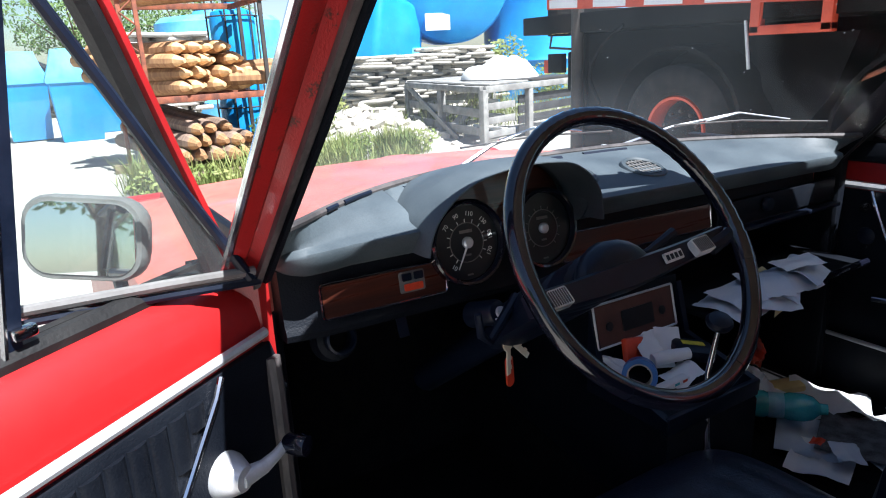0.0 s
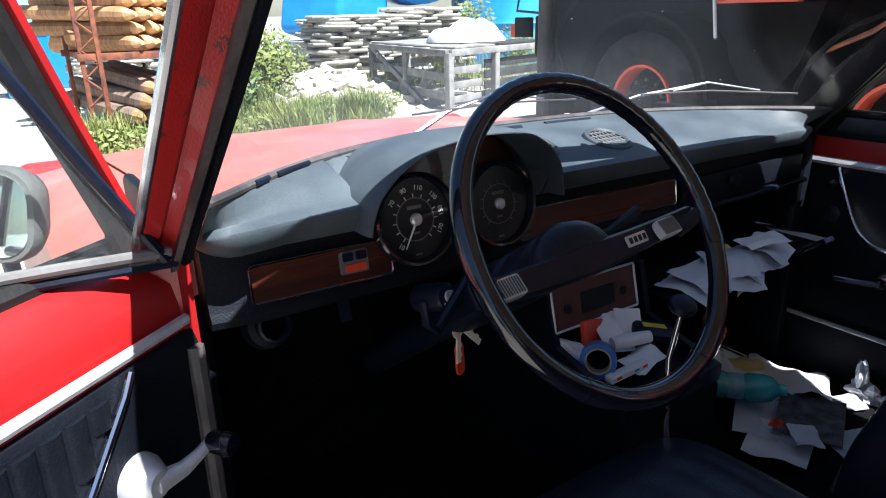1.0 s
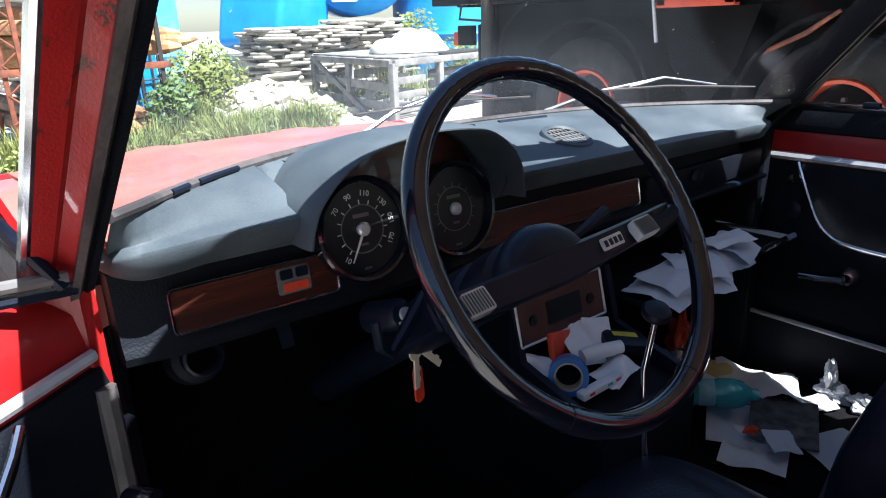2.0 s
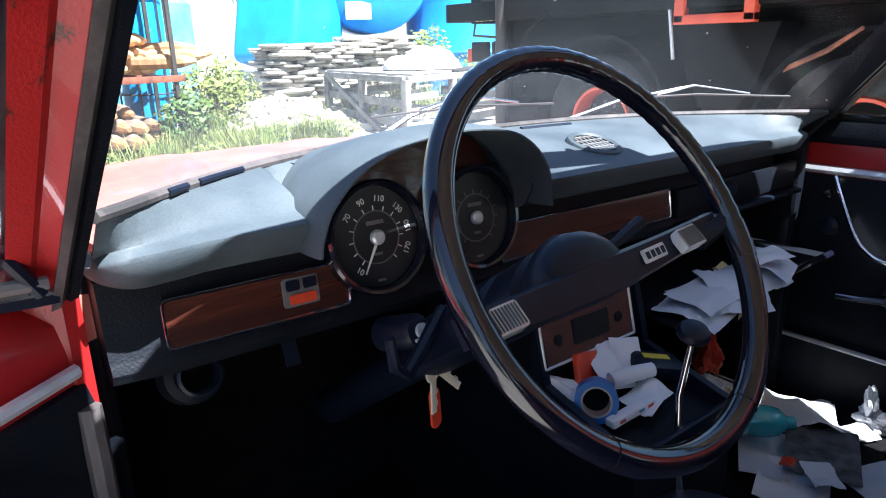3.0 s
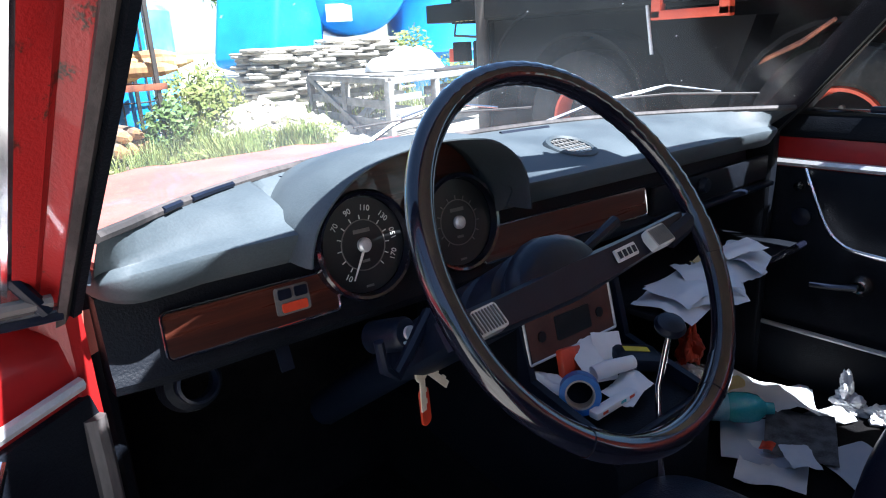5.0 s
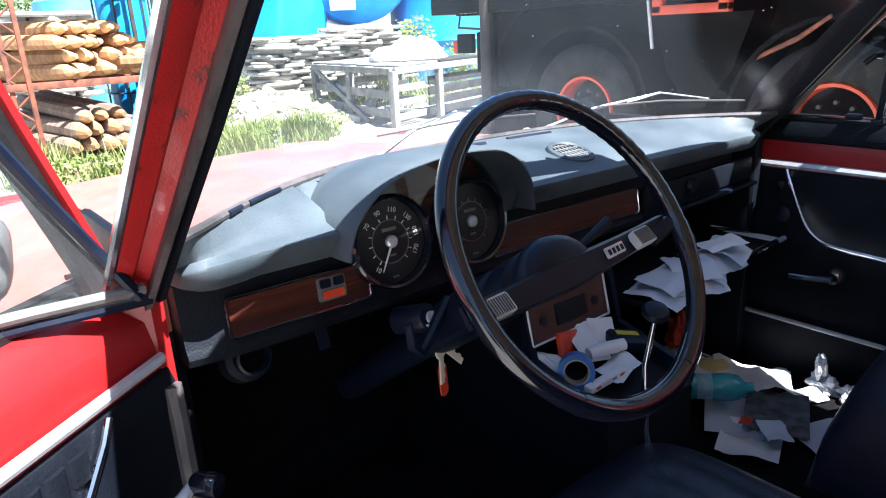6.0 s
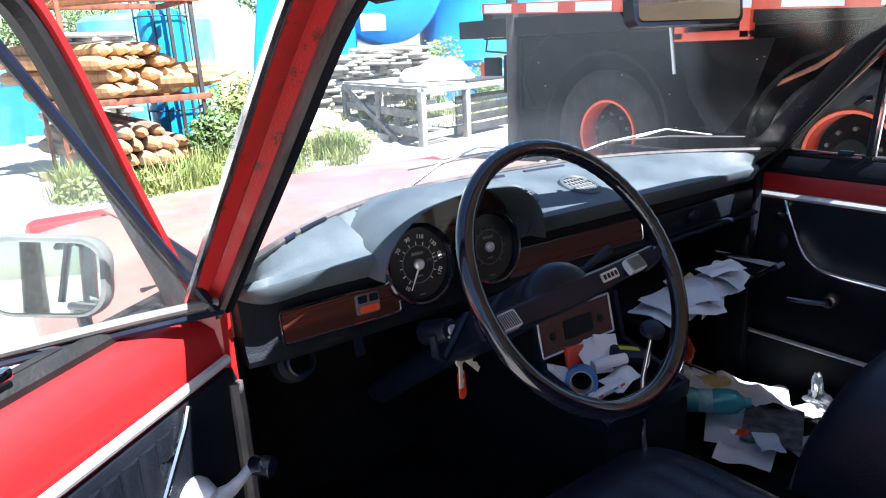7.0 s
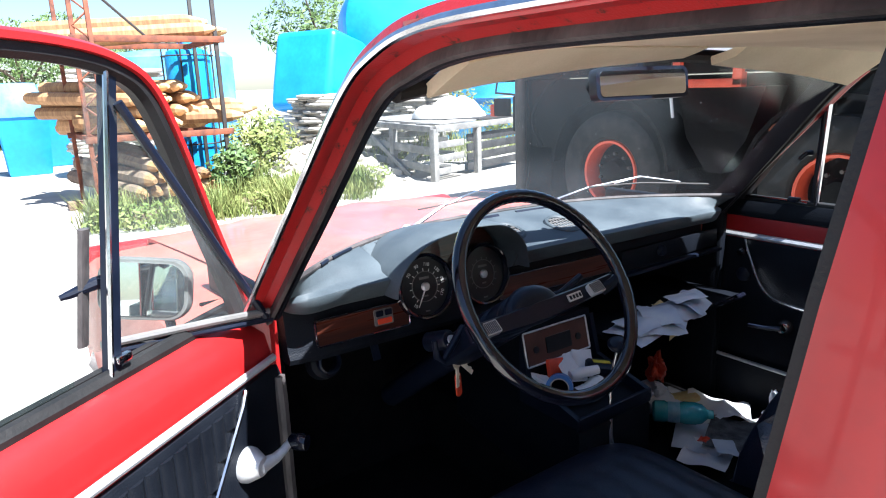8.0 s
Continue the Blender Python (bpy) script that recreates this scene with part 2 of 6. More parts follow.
def loft(sections, closed=True, cap=True, bm=None, loop=False):
    """Skin a row of sections with the same count of points."""
    bm = bm or bmesh.new()
    rows = [[bm.verts.new(p) for p in sec] for sec in sections]
    n = len(rows[0])
    pairs = list(zip(rows, rows[1:])) + ([(rows[-1], rows[0])] if loop else [])
    for a, b in pairs:
        for i in range(n if closed else n - 1):
            j = (i + 1) % n
            bm.faces.new((a[i], a[j], b[j], b[i]))
    if cap and closed and not loop:
        bm.faces.new(rows[0][::-1])
        bm.faces.new(rows[-1])
    return bm


def tube(pts, r, seg=8, bm=None, loop=False, flat=1.0):
    """A round bar along points; r one radius or one for each point."""
    pts = [Vector(p) for p in pts]
    n = len(pts)
    rs = r if isinstance(r, (list, tuple)) else [r] * n
    secs, side = [], None
    for i, p in enumerate(pts):
        a = pts[(i - 1) % n] if (loop or i) else p
        b = pts[(i + 1) % n] if (loop or i < n - 1) else p
        d = (b - a).normalized()
        if side is None:
            side = d.orthogonal().normalized()
        side = (side - d * side.dot(d)).normalized()
        up = d.cross(side)
        secs.append([p + rs[i] * (math.cos(2 * math.pi * k / seg) * side + flat * math.sin(2 * math.pi * k / seg) * up) for k in range(seg)])
    return loft(secs, bm=bm, loop=loop)


def lathe(profile, seg=24, m=None, bm=None, close=False):
    """Turn (radius, height) points about z."""
    bm = bm or bmesh.new()
    secs = [[Vector((r * math.cos(2 * math.pi * k / seg), r * math.sin(2 * math.pi * k / seg), z)) for k in range(seg)] for r, z in profile]
    if m is not None:
        secs = [[m @ v for v in s] for s in secs]
    return loft(secs, bm=bm, loop=close)


def grid(f, nu, nv, thick=0.0, bm=None):
    """A sheet of points f(u, v), u and v from 0 to 1, with thickness along its normals."""
    own = bmesh.new()
    vs = [[own.verts.new(f(i / nu, j / nv)) for j in range(nv + 1)] for i in range(nu + 1)]
    for i in range(nu):
        for j in range(nv):
            own.faces.new((vs[i][j], vs[i + 1][j], vs[i + 1][j + 1], vs[i][j + 1]))
    if thick:
        bmesh.ops.recalc_face_normals(own, faces=own.faces)
        bmesh.ops.solidify(own, geom=own.faces[:], thickness=thick)
    return own


def prism(outline, depth, m, bm=None):
    """An outline in x, y pushed along z by depth, then placed by m."""
    a = [m @ Vector((x, y, 0)) for x, y in outline]
    b = [m @ Vector((x, y, depth)) for x, y in outline]
    return loft([a, b], bm=bm)


def rounded(w, h, r, n=4):
    pts = []
    for cx, cy, a0 in ((w / 2 - r, h / 2 - r, 0), (r - w / 2, h / 2 - r, 90), (r - w / 2, r - h / 2, 180), (w / 2 - r, r - h / 2, 270)):
        pts += [(cx + r * math.cos(radians(a0 + 90 * k / n)), cy + r * math.sin(radians(a0 + 90 * k / n))) for k in range(n + 1)]
    return pts


def frame_at(o, x, y):
    """A pose with its origin at o, its x axis along x and its y axis as near y as can be."""
    x = Vector(x).normalized()
    z = x.cross(Vector(y)).normalized()
    y = z.cross(x)
    m = Matrix((x, y, z)).transposed().to_4x4()
    m.translation = o
    return m


def lerp(a, b, f):
    return Vector(a).lerp(Vector(b), f)


def smooth_path(pts, n=6):
    """A Catmull-Rom curve through points."""
    p = [Vector(q) for q in pts]
    p = [2 * p[0] - p[1]] + p + [2 * p[-1] - p[-2]]
    out = []
    for i in range(1, len(p) - 2):
        for k in range(n):
            t = k / n
            out.append(0.5 * ((2 * p[i]) + (p[i + 1] - p[i - 1]) * t + (2 * p[i - 1] - 5 * p[i] + 4 * p[i + 1] - p[i + 2]) * t * t + (3 * p[i] - p[i - 1] - 3 * p[i + 1] + p[i + 2]) * t ** 3))
    return out + [p[-2]]


def mirrored(pts):
    return [Vector((2 * XC - p[0], p[1], p[2])) for p in pts]


def text_bm(s, size, m, depth=0.0003):
    cu = bpy.data.curves.new("lettering", "FONT")
    cu.body, cu.size, cu.align_x, cu.align_y, cu.extrude = s, size, "CENTER", "CENTER", depth
    ob = bpy.data.objects.new("lettering", cu)
    scene.collection.objects.link(ob)
    bpy.context.view_layer.update()
    me = bpy.data.meshes.new_from_object(ob.evaluated_get(bpy.context.evaluated_depsgraph_get()))
    bm = bmesh.new()
    bm.from_mesh(me)
    bpy.data.objects.remove(ob)
    bpy.data.curves.remove(cu)
    bpy.data.meshes.remove(me)
    bmesh.ops.transform(bm, matrix=m, verts=bm.verts)
    return bm


def join_into(bm, other):
    me = bpy.data.meshes.new("tmp")
    other.to_mesh(me)
    other.free()
    bm.from_mesh(me)
    bpy.data.meshes.remove(me)
    return bm


# ---- ground ----
def ground_point(u, v):
    x, y = -60 + 120 * u, -50 + 110 * v
    far = math.hypot(x - 1, y)
    return Vector((x * (1 if abs(u - 0.5) < 0.49 else 25), y * (1 if abs(v - 0.5) < 0.49 else 25), 0.05 * noise.noise(Vector((x * 0.3, y * 0.3, 0))) if far > 3 else 0.0))


solo("ground", grid(ground_point, 80, 80), GRAVEL, "sunlit pale dusty gravel yard", "ground", kind="structure")

# ---- the car: shell ----
car = thing("red_car", (XC, 0.2, 0), "old red saloon car with its driver's door open", "car")


def ws_base(x):
    """Foot of the windscreen."""
    return Vector((x, 0.80 + 0.245 * (1 - min(1.0, abs(x - XC) / 0.62) ** 2.6), 1.022 - 0.015 * (x - 0.24)))


def ws_top(x):
    f = (x - XC) / 0.595
    return Vector((x, 0.585 - 0.06 * f * f, 1.345 - 0.045 * f * f))


def windscreen(u, v):
    a, b = ws_base(XC + 0.625 * (2 * u - 1)), ws_top(XC + 0.59 * (2 * u - 1))
    p = a.lerp(b, v)
    n = Vector((0, 0.6, 0.7))
    return p + n * 0.03 * math.sin(math.pi * v)


ws = part("windscreen", grid(windscreen, 24, 10), WSGLASS, car, "dusty clear windscreen glass")
ws.visible_shadow = False
part("windscreen_gasket", tube([windscreen(i / 40, 0) + Vector((0, -0.004, -0.004)) for i in range(41)], 0.0055, 8), GREYSEAL, car, "greyed rubber gasket")
part("windscreen_gasket", tube([windscreen(i / 40, 1) + Vector((0, 0, 0.004)) for i in range(41)], 0.012, 8), RUBBER, car)

# door opening: outer drip line and inner edge, from the pillar's foot over the roof rail to the back
OUT = smooth_path([(0.122, 0.885, 0.925), (0.127, 0.839, 0.972), (0.143, 0.67, 1.152), (0.156, 0.53, 1.298), (0.160, 0.452, 1.345), (0.163, 0.36, 1.366), (0.165, 0.2, 1.370), (0.165, -0.1, 1.368)], 5)
INN = smooth_path([(0.176, 0.84, 0.945), (0.183, 0.789, 1.003), (0.202, 0.675, 1.136), (0.222, 0.55, 1.282), (0.226, 0.47, 1.318), (0.228, 0.375, 1.337), (0.229, 0.2, 1.342), (0.229, -0.1, 1.340)], 5)


def pillar(side):
    fx = (lambda p: p) if side < 0 else (lambda p: Vector((2 * XC - p.x, p.y, p.z)))
    red, seal, trim_s = [], [], []
    for o, i in zip(OUT, INN):
        w = i - o
        out = Vector((0.02, 0.035, 0.03))
        step = Vector((0.006, 0.010, 0.006))
        red.append([fx(p) for p in (o, o + w * 0.30 + step * 0.4, o + w * 0.34 + step, o + w * 0.66 + step * 0.7, o + w * 0.68 + out, o + out * 0.7)])
        seal.append([fx(p) for p in (o + w * 0.60 + step, o + w * 0.68 - step * 0.6, o + w * 0.80 - step * 0.5, o + w * 0.84 + step * 0.6, o + w * 0.72 + out * 0.6)])
        trim_s.append([fx(p) for p in (o + w * 0.82 + step * 0.2, o + w * 0.90 - step * 0.2, i, i + Vector((0.004, 0.03, 0.02)), o + w * 0.72 + out)])
    part("door_pillar", loft(red), RED_OLD, car, "worn red painted door pillar with rust spots")
    part("door_seal", loft(seal), GREYSEAL if side < 0 else RUBBER, car, "greyed rubber door seal" if side < 0 else "")
    part("pillar_trim", loft(trim_s), VINYL, car)
    part("drip_rail", tube([fx(o + Vector((-0.003, 0.002, 0.003))) for o in OUT], 0.0055, 8), CHROME if side < 0 else RED, car, "bright drip rail moulding" if side < 0 else "")


pillar(-1)
pillar(1)


def roof_point(u, v):
    x = XC + 0.655 * (2 * u - 1)
    f = abs(2 * u - 1)
    y = 0.56 - 1.95 * v
    edge = -0.055 * max(0, 1 - v / 0.12) ** 2 - 0.06 * max(0, (v - 0.9) / 0.1) ** 2
    y2 = y + (0.028 - 0.188 * f ** 8) * max(0, 1 - v * 3)
    return Vector((x, y2, 1.432 - 0.055 * f ** 4 + edge * (1 - f ** 4) - (0.02 * (v - 0.35) ** 2)))


part("roof", grid(roof_point, 20, 24, 0.012), RED, car, "red painted roof panel")


def liner_point(u, v):
    x = XC + 0.585 * (2 * u - 1)
    f = abs(2 * u - 1)
    return Vector((x, 0.535 - 0.05 * f * f - 1.7 * v, 1.365 - 0.025 * f ** 4 + 0.03 * f ** 20 - 0.002 * math.sin(v * 20) ** 2))


part("headlining", grid(liner_point, 16, 40, 0.006), CREAM, car, "cream cloth headlining")


# centre pillar and rear body side
def side_panel(side):
    fx = (lambda p: Vector(p)) if side < 0 else (lambda p: Vector((2 * XC - p[0], p[1], p[2])))
    zs = [0.30, 0.6, 0.9, 0.98, 1.08, 1.20, 1.31, 1.36]
    front = {0.30: 0.03, 0.6: 0.03, 0.9: 0.01, 0.98: 0.0, 1.08: -0.01, 1.20: -0.021, 1.31: -0.033, 1.36: -0.04}
    xs = {0.30: 0.06, 0.6: 0.05, 0.9: 0.065, 0.98: 0.085, 1.08: 0.105, 1.20: 0.122, 1.31: 0.14, 1.36: 0.155}
    secs, seal = [], []
    for z in zs:
        f, x = front[z], xs[z]
        secs.append([fx(p) for p in ((x, f - 0.015, z), (x + 0.004, f - 0.004, z), (x + 0.06, f, z), (x + 0.07, f - 0.05, z), (x + 0.03, f - 0.075, z), (x, f - 0.06, z))])
        seal.append([fx(p) for p in ((x + 0.012, f + 0.006, z), (x + 0.03, f + 0.012, z), (x + 0.055, f + 0.008, z), (x + 0.055, f - 0.01, z), (x + 0.012, f - 0.01, z))])
    part("centre_pillar", loft(secs), RED, car, "red painted centre pillar")
    part("door_seal", loft(seal), RUBBER, car)
    # rear door, below and above the belt
    d = []
    for y, dz in ((-0.066, 0), (-0.4, 0), (-0.75, 0.0), (-0.9, 0.0)):
        d.append([fx(p) for p in ((0.05, y, 0.30), (0.035, y, 0.6), (0.042, y, 0.86), (0.085, y, 0.97), (0.12, y, 0.97), (0.12, y, 0.30))])
    rd = part("rear_door", loft(d), RED, car, "red rear door")
    wf = [fx(p) for p in ((0.105, -0.07, 0.97), (0.16, -0.085, 1.34), (0.165, -0.5, 1.36), (0.16, -0.75, 1.32), (0.105, -0.88, 0.97))]
    part("window_frame", tube(wf, 0.018, 8), RED, rd)
    g = bmesh.new()
    vs = [g.verts.new(p) for p in wf]
    g.faces.new(vs)
    part("window_pane", g, DGLASS, rd).visible_shadow = False
    q = []
    for y, top in ((-0.905, 0.98), (-1.2, 0.98), (-1.6, 0.95), (-1.95, 0.90)):
        q.append([fx(p) for p in ((0.06, y, 0.35), (0.035, y, 0.6), (0.042, y, 0.86), (0.10, y, top), (0.16, y, top), (0.16, y, 0.35))])
    part("rear_wing", loft(q), RED, car)
    part("rear_roof_post", tube([fx((0.17, -0.88, 1.36)), fx((0.16, -1.05, 1.22)), fx((0.13, -1.3, 0.97))], [0.04, 0.06, 0.08], 8), RED, car)


side_panel(-1)
side_panel(1)
part("boot_lid", grid(lambda u, v: Vector((0.14 + 1.35 * u, -1.3 - 0.65 * v, 0.985 - 0.06 * v - 0.02 * (2 * u - 1) ** 2)), 8, 8, 0.02), RED, car)
part("tail_panel", box((XC, -1.96, 0.62), (1.5, 0.06, 0.6), bev=0.02), RED, car)
rg = part("rear_window", grid(lambda u, v: Vector((0.2 + 1.23 * u, -1.28 + 0.25 * v, 1.0 + 0.34 * v)), 4, 4), DGLASS, car)
rg.visible_shadow = False


# bonnet, wings and cowl
def bonnet_z(x, y):
    f = (x - XC) / 0.56
    return 0.928 - 0.066 * ((y - 1.1) / 1.1) ** 1.3 - 0.016 * f * f + 0.008 * math.exp(-((abs(x - XC) - 0.22) / 0.04) ** 2) if y >= 1.1 else 0.928 - 0.016 * f * f


def bonnet(u, v):
    x, y = XC + 0.56 * (2 * u - 1), 1.17 + 1.03 * v
    z = bonnet_z(x, y)
    return Vector((x, y, z - (0.03 * ((v - 0.94) / 0.06) ** 2 if v > 0.94 else 0)))


part("bonnet", grid(bonnet, 28, 24, 0.012), BONNET, car, "red bonnet in a haze-paled colour")
part("scuttle", grid(lambda u, v: Vector((XC + 0.60 * (2 * u - 1), lerp(ws_base(XC + 0.60 * (2 * u - 1)), (0, 1.165, 0), v).y + 0.03 * (1 - v), 0.968 - 0.038 * v)), 24, 4, 0.01), BONNET, car)


def wing(side):
    fx = (lambda p: Vector(p)) if side < 0 else (lambda p: Vector((2 * XC - p[0], p[1], p[2])))
    secs = []
    for y in (0.90, 1.0, 1.15, 1.4, 1.7, 2.0, 2.2, 2.27):
        z = bonnet_z(0.255, max(y, 1.17)) - 0.002
        if y < 1.1:
            z = 0.93
        d = 0.0 if y < 2.2 else 0.03
        secs.append([fx(p) for p in ((0.249, y, z - d), (0.17, y, z - 0.004 - d), (0.10, y, z - 0.014 - d), (0.062, y, z - 0.04 - d), (0.04, y, z - 0.12), (0.035, y, 0.55), (0.05, y, 0.30), (0.11, y, 0.30), (0.15, y, z - 0.06), (0.249, y, z - 0.03))])
    part("front_wing", loft(secs), BONNET, car, "red front wing in a haze-paled colour")


wing(-1)
wing(1)
part("front_panel", box((XC, 2.25, 0.62), (1.5, 0.08, 0.42), bev=0.03), RED, car)
part("bumper", tube([(0.06, 2.1, 0.48), (0.10, 2.33, 0.48), (XC, 2.38, 0.48), (1.53, 2.33, 0.48), (1.57, 2.1, 0.48)], 0.045, 8), CHROME, car)
for wx, wy in ((0.13, 1.62), (1.50, 1.62), (0.13, -1.0), (1.50, -1.0)):
    m = Matrix.Translation((wx, wy, 0.29)) @ pose(0, 0, 0, 0, 90, 0)
    w = part("wheel", lathe([(0.001, -0.02), (0.15, -0.03), (0.17, -0.06), (0.19, -0.07), (0.19, 0.07), (0.17, 0.06), (0.15, 0.03), (0.001, 0.02)], 24, m), CHROME, car)
    part("tyre", lathe([(0.19, -0.075), (0.27, -0.08), (0.288, -0.06), (0.29, 0.06), (0.27, 0.08), (0.19, 0.075)], 28, m, close=True), TYRE, w)

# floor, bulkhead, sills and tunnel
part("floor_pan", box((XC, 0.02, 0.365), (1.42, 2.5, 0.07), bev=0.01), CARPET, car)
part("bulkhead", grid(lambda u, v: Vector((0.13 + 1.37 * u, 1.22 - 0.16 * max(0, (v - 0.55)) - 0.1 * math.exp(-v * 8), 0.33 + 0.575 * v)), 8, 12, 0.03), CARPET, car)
part("kick_panel", box((0.192, 1.08, 0.64), (0.02, 0.36, 0.66), bev=0.01), VINYL, car)
part("kick_panel", box((1.478, 1.05, 0.64), (0.03, 0.42, 0.66), bev=0.01), VINYL, car)
part("sill", box((0.105, 0.42, 0.33), (0.10, 0.9, 0.09), bev=0.02), RED, car)
part("sill", box((1.525, 0.42, 0.33), (0.10, 0.9, 0.09), bev=0.02), RED, car)
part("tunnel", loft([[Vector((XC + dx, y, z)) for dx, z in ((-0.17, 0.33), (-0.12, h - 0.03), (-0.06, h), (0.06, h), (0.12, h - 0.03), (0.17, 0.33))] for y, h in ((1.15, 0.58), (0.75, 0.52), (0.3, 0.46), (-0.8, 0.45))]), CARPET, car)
# front jamb below the pillar, with its old sealing strip
part("door_jamb", loft([[Vector(p) for p in ((0.10, 0.93, z), (0.118, 0.885, z), (0.165, 0.865, z), (0.18, 0.87, z), (0.17, 0.94, z))] for z in (0.34, 0.6, 0.80, 0.95)]), RED_OLD, car, "worn red door jamb")
part("jamb_seal", tube([(0.168, 0.853, 0.36), (0.168, 0.850, 0.6), (0.168, 0.848, 0.80), (0.168, 0.852, 0.84)], 0.011, 8), GREYSEAL, car, "cracked grey rubber sealing strip")

# ---- the car: dashboard ----
def dz(x):
    return -0.015 * (x - 0.24)


def bay(x):
    """How far the top pad's rear roll stands back from its straight line, at the two ends."""
    return 0.010 * max(0, (0.225 - x) / 0.035) ** 2 if x < 0.27 else (0.05 * max(0, (x - 1.36) / 0.1) ** 2 if x > 1.36 else 0)


def pad_end(x):
    """0 at the pad's two rounded ends, 1 along its middle."""
    e = min((x - 0.190) / 0.035, (1.462 - x) / 0.05, 1.0)
    return math.sqrt(max(0.0, 1 - (1 - max(0.0, e)) ** 2))


secs = []
for x in sorted([0.190 + 0.035 * (i / 8) ** 2 for i in range(9)] + [0.228 + (1.40 - 0.228) * i / 46 for i in range(47)] + [1.41, 1.425, 1.44, 1.452, 1.459, 1.462] + [0.386, 0.388, 0.674, 0.676]):
    w, k, b = ws_base(x), dz(x), bay(x) + (0.085 if 0.387 < x < 0.675 else 0.0)
    b += max(-0.010, min(0.0, w.y - 0.006 - 0.022 - (0.834 + b)))
    e = 1 - pad_end(x)
    b += 0.012 * e
    lo, top = 0.014 * e, -0.012 * e
    g0 = Vector((x, w.y - 0.005, w.z - 0.005 + 0.4 * top))
    f = max(0.0, min(1.0, (g0.y - 0.81 - b) / 0.10))
    f = f * f * (3 - 2 * f)
    r0 = Vector((x, 0.824 + b + 0.022 * f, 0.985 + 0.002 * f + k + top))
    yb = max(r0.y, g0.y) + 0.02
    secs.append([Vector(p) for p in ((x, 0.872 + min(b, 0.05), 0.936 + k + lo), (x, 0.842 + b, 0.943 + k + lo), (x, 0.830 + b, 0.947 + k + lo), (x, 0.822 + b, 0.953 + k + lo), (x, 0.810 + b, 0.975 + k + 0.5 * top),
                                     (x, 0.811 + b, 0.980 + k + 0.8 * top), (x, min(0.828 + b, r0.y - 0.001), 0.984 + k + top), r0, r0.lerp(g0, 0.25) + Vector((0, 0, 0.005 * f)), r0.lerp(g0, 0.6) + Vector((0, 0, 0.005 * f)), g0, (x, yb, 0.962 + k), (x, max(0.95, yb), 0.94 + k))])
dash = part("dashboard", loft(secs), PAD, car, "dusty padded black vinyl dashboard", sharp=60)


def dash_top(x, y):
    """Height of the pad's top."""
    w = ws_base(x)
    f = min(1.0, max(0.0, (y - 0.834) / max(0.02, w.y - 0.006 - 0.834)))
    return 0.984 + dz(x) + 0.029 * f + 0.005 * math.sin(math.pi * f)


# lower face, lip and shelf
low = []
for i in range(25):
    x = 0.192 + (1.452 - 0.192) * i / 24
    k, b = dz(x), min(0.04, bay(x))
    low.append([Vector(p) for p in ((x, 0.860 + b, 0.944 + k), (x, 0.852 + b, 0.870 + k), (x, 0.849 + b, 0.866 + k), (x, 0.846 + b, 0.858 + k), (x, 0.850 + b, 0.848 + k), (x, 0.88, 0.846 + k), (x, 0.94, 0.86 + k), (x, 0.94, 0.944 + k))])
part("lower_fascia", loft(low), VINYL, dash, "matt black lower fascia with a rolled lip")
UP = Vector((0, 0.16, 1)).normalized()


def veneer(x0, x1):
    """A strip of veneer with its bright edge."""
    c = Vector(((x0 + x1) / 2, 0.8515, 0.897 + dz((x0 + x1) / 2)))
    m = frame_at(c, (1, 0, -0.015), UP) @ Matrix.Identity(4)
    w, h = x1 - x0, 0.047
    p = part("veneer_strip", prism(rounded(w, h, 0.006), 0.006, m), WOOD, dash, "dark reddish wood veneer")
    ring = [m @ Vector((x, y, 0.007)) for x, y in rounded(w, h, 0.006)]
    part("bright_edge", tube(ring, 0.0016, 6, loop=True), CHROME, p)
    return m


vm = veneer(0.240, 0.432)
veneer(0.655, 1.027)
sw = Matrix.Translation((0.376, 0.8465, 0.899)) @ frame_at((0, 0, 0), (1, 0, -0.015), UP)
s1 = part("rocker_switch", prism(rounded(0.040, 0.030, 0.003), 0.0025, sw), GREYP, dash, "grey switch plate with an orange-red rocker")
part("rocker", prism(rounded(0.030, 0.010, 0.002), 0.002, sw @ Matrix.Translation((0.001, -0.0075, 0.0025))), ORANGE, s1)
part("rocker", prism(rounded(0.015, 0.011, 0.002), 0.002, sw @ Matrix.Translation((-0.009, 0.0075, 0.0025))), PLASTIC, s1)
part("rocker", prism(rounded(0.015, 0.011, 0.002), 0.002, sw @ Matrix.Translation((0.010, 0.0075, 0.0025))), PLASTIC, s1)

# instrument hood
ARCH = smooth_path([(0.368, 0, 0.948), (0.372, 0, 0.968), (0.386, 0, 0.996), (0.420, 0, 1.026), (0.464, 0, 1.044), (0.535, 0, 1.054), (0.612, 0, 1.048), (0.655, 0, 1.028), (0.680, 0, 0.998), (0.688, 0, 0.968), (0.690, 0, 0.948)], 4)
CEN = Vector((0.530, 0, 0.94))
hood_secs = []
for y, grow in ((0.865, 0.93), (0.80, 0.945), (0.789, 0.955), (0.784, 0.968), (0.784, 0.982), (0.790, 0.995), (0.805, 1.003), (0.84, 1.005), (0.86, 0.998), (0.88, 0.985), (0.90, 0.970), (0.92, 0.951), (0.94, 0.930), (0.97, 0.897), (1.0, 0.86)):
    hood_secs.append([Vector((CEN.x + (p.x - CEN.x) * grow, y - 0.10 * max(0, (p.z - 0.97)) * 0, CEN.z + (p.z - CEN.z) * grow - 0.10 * max(0, y - 0.84))) for p in ARCH])
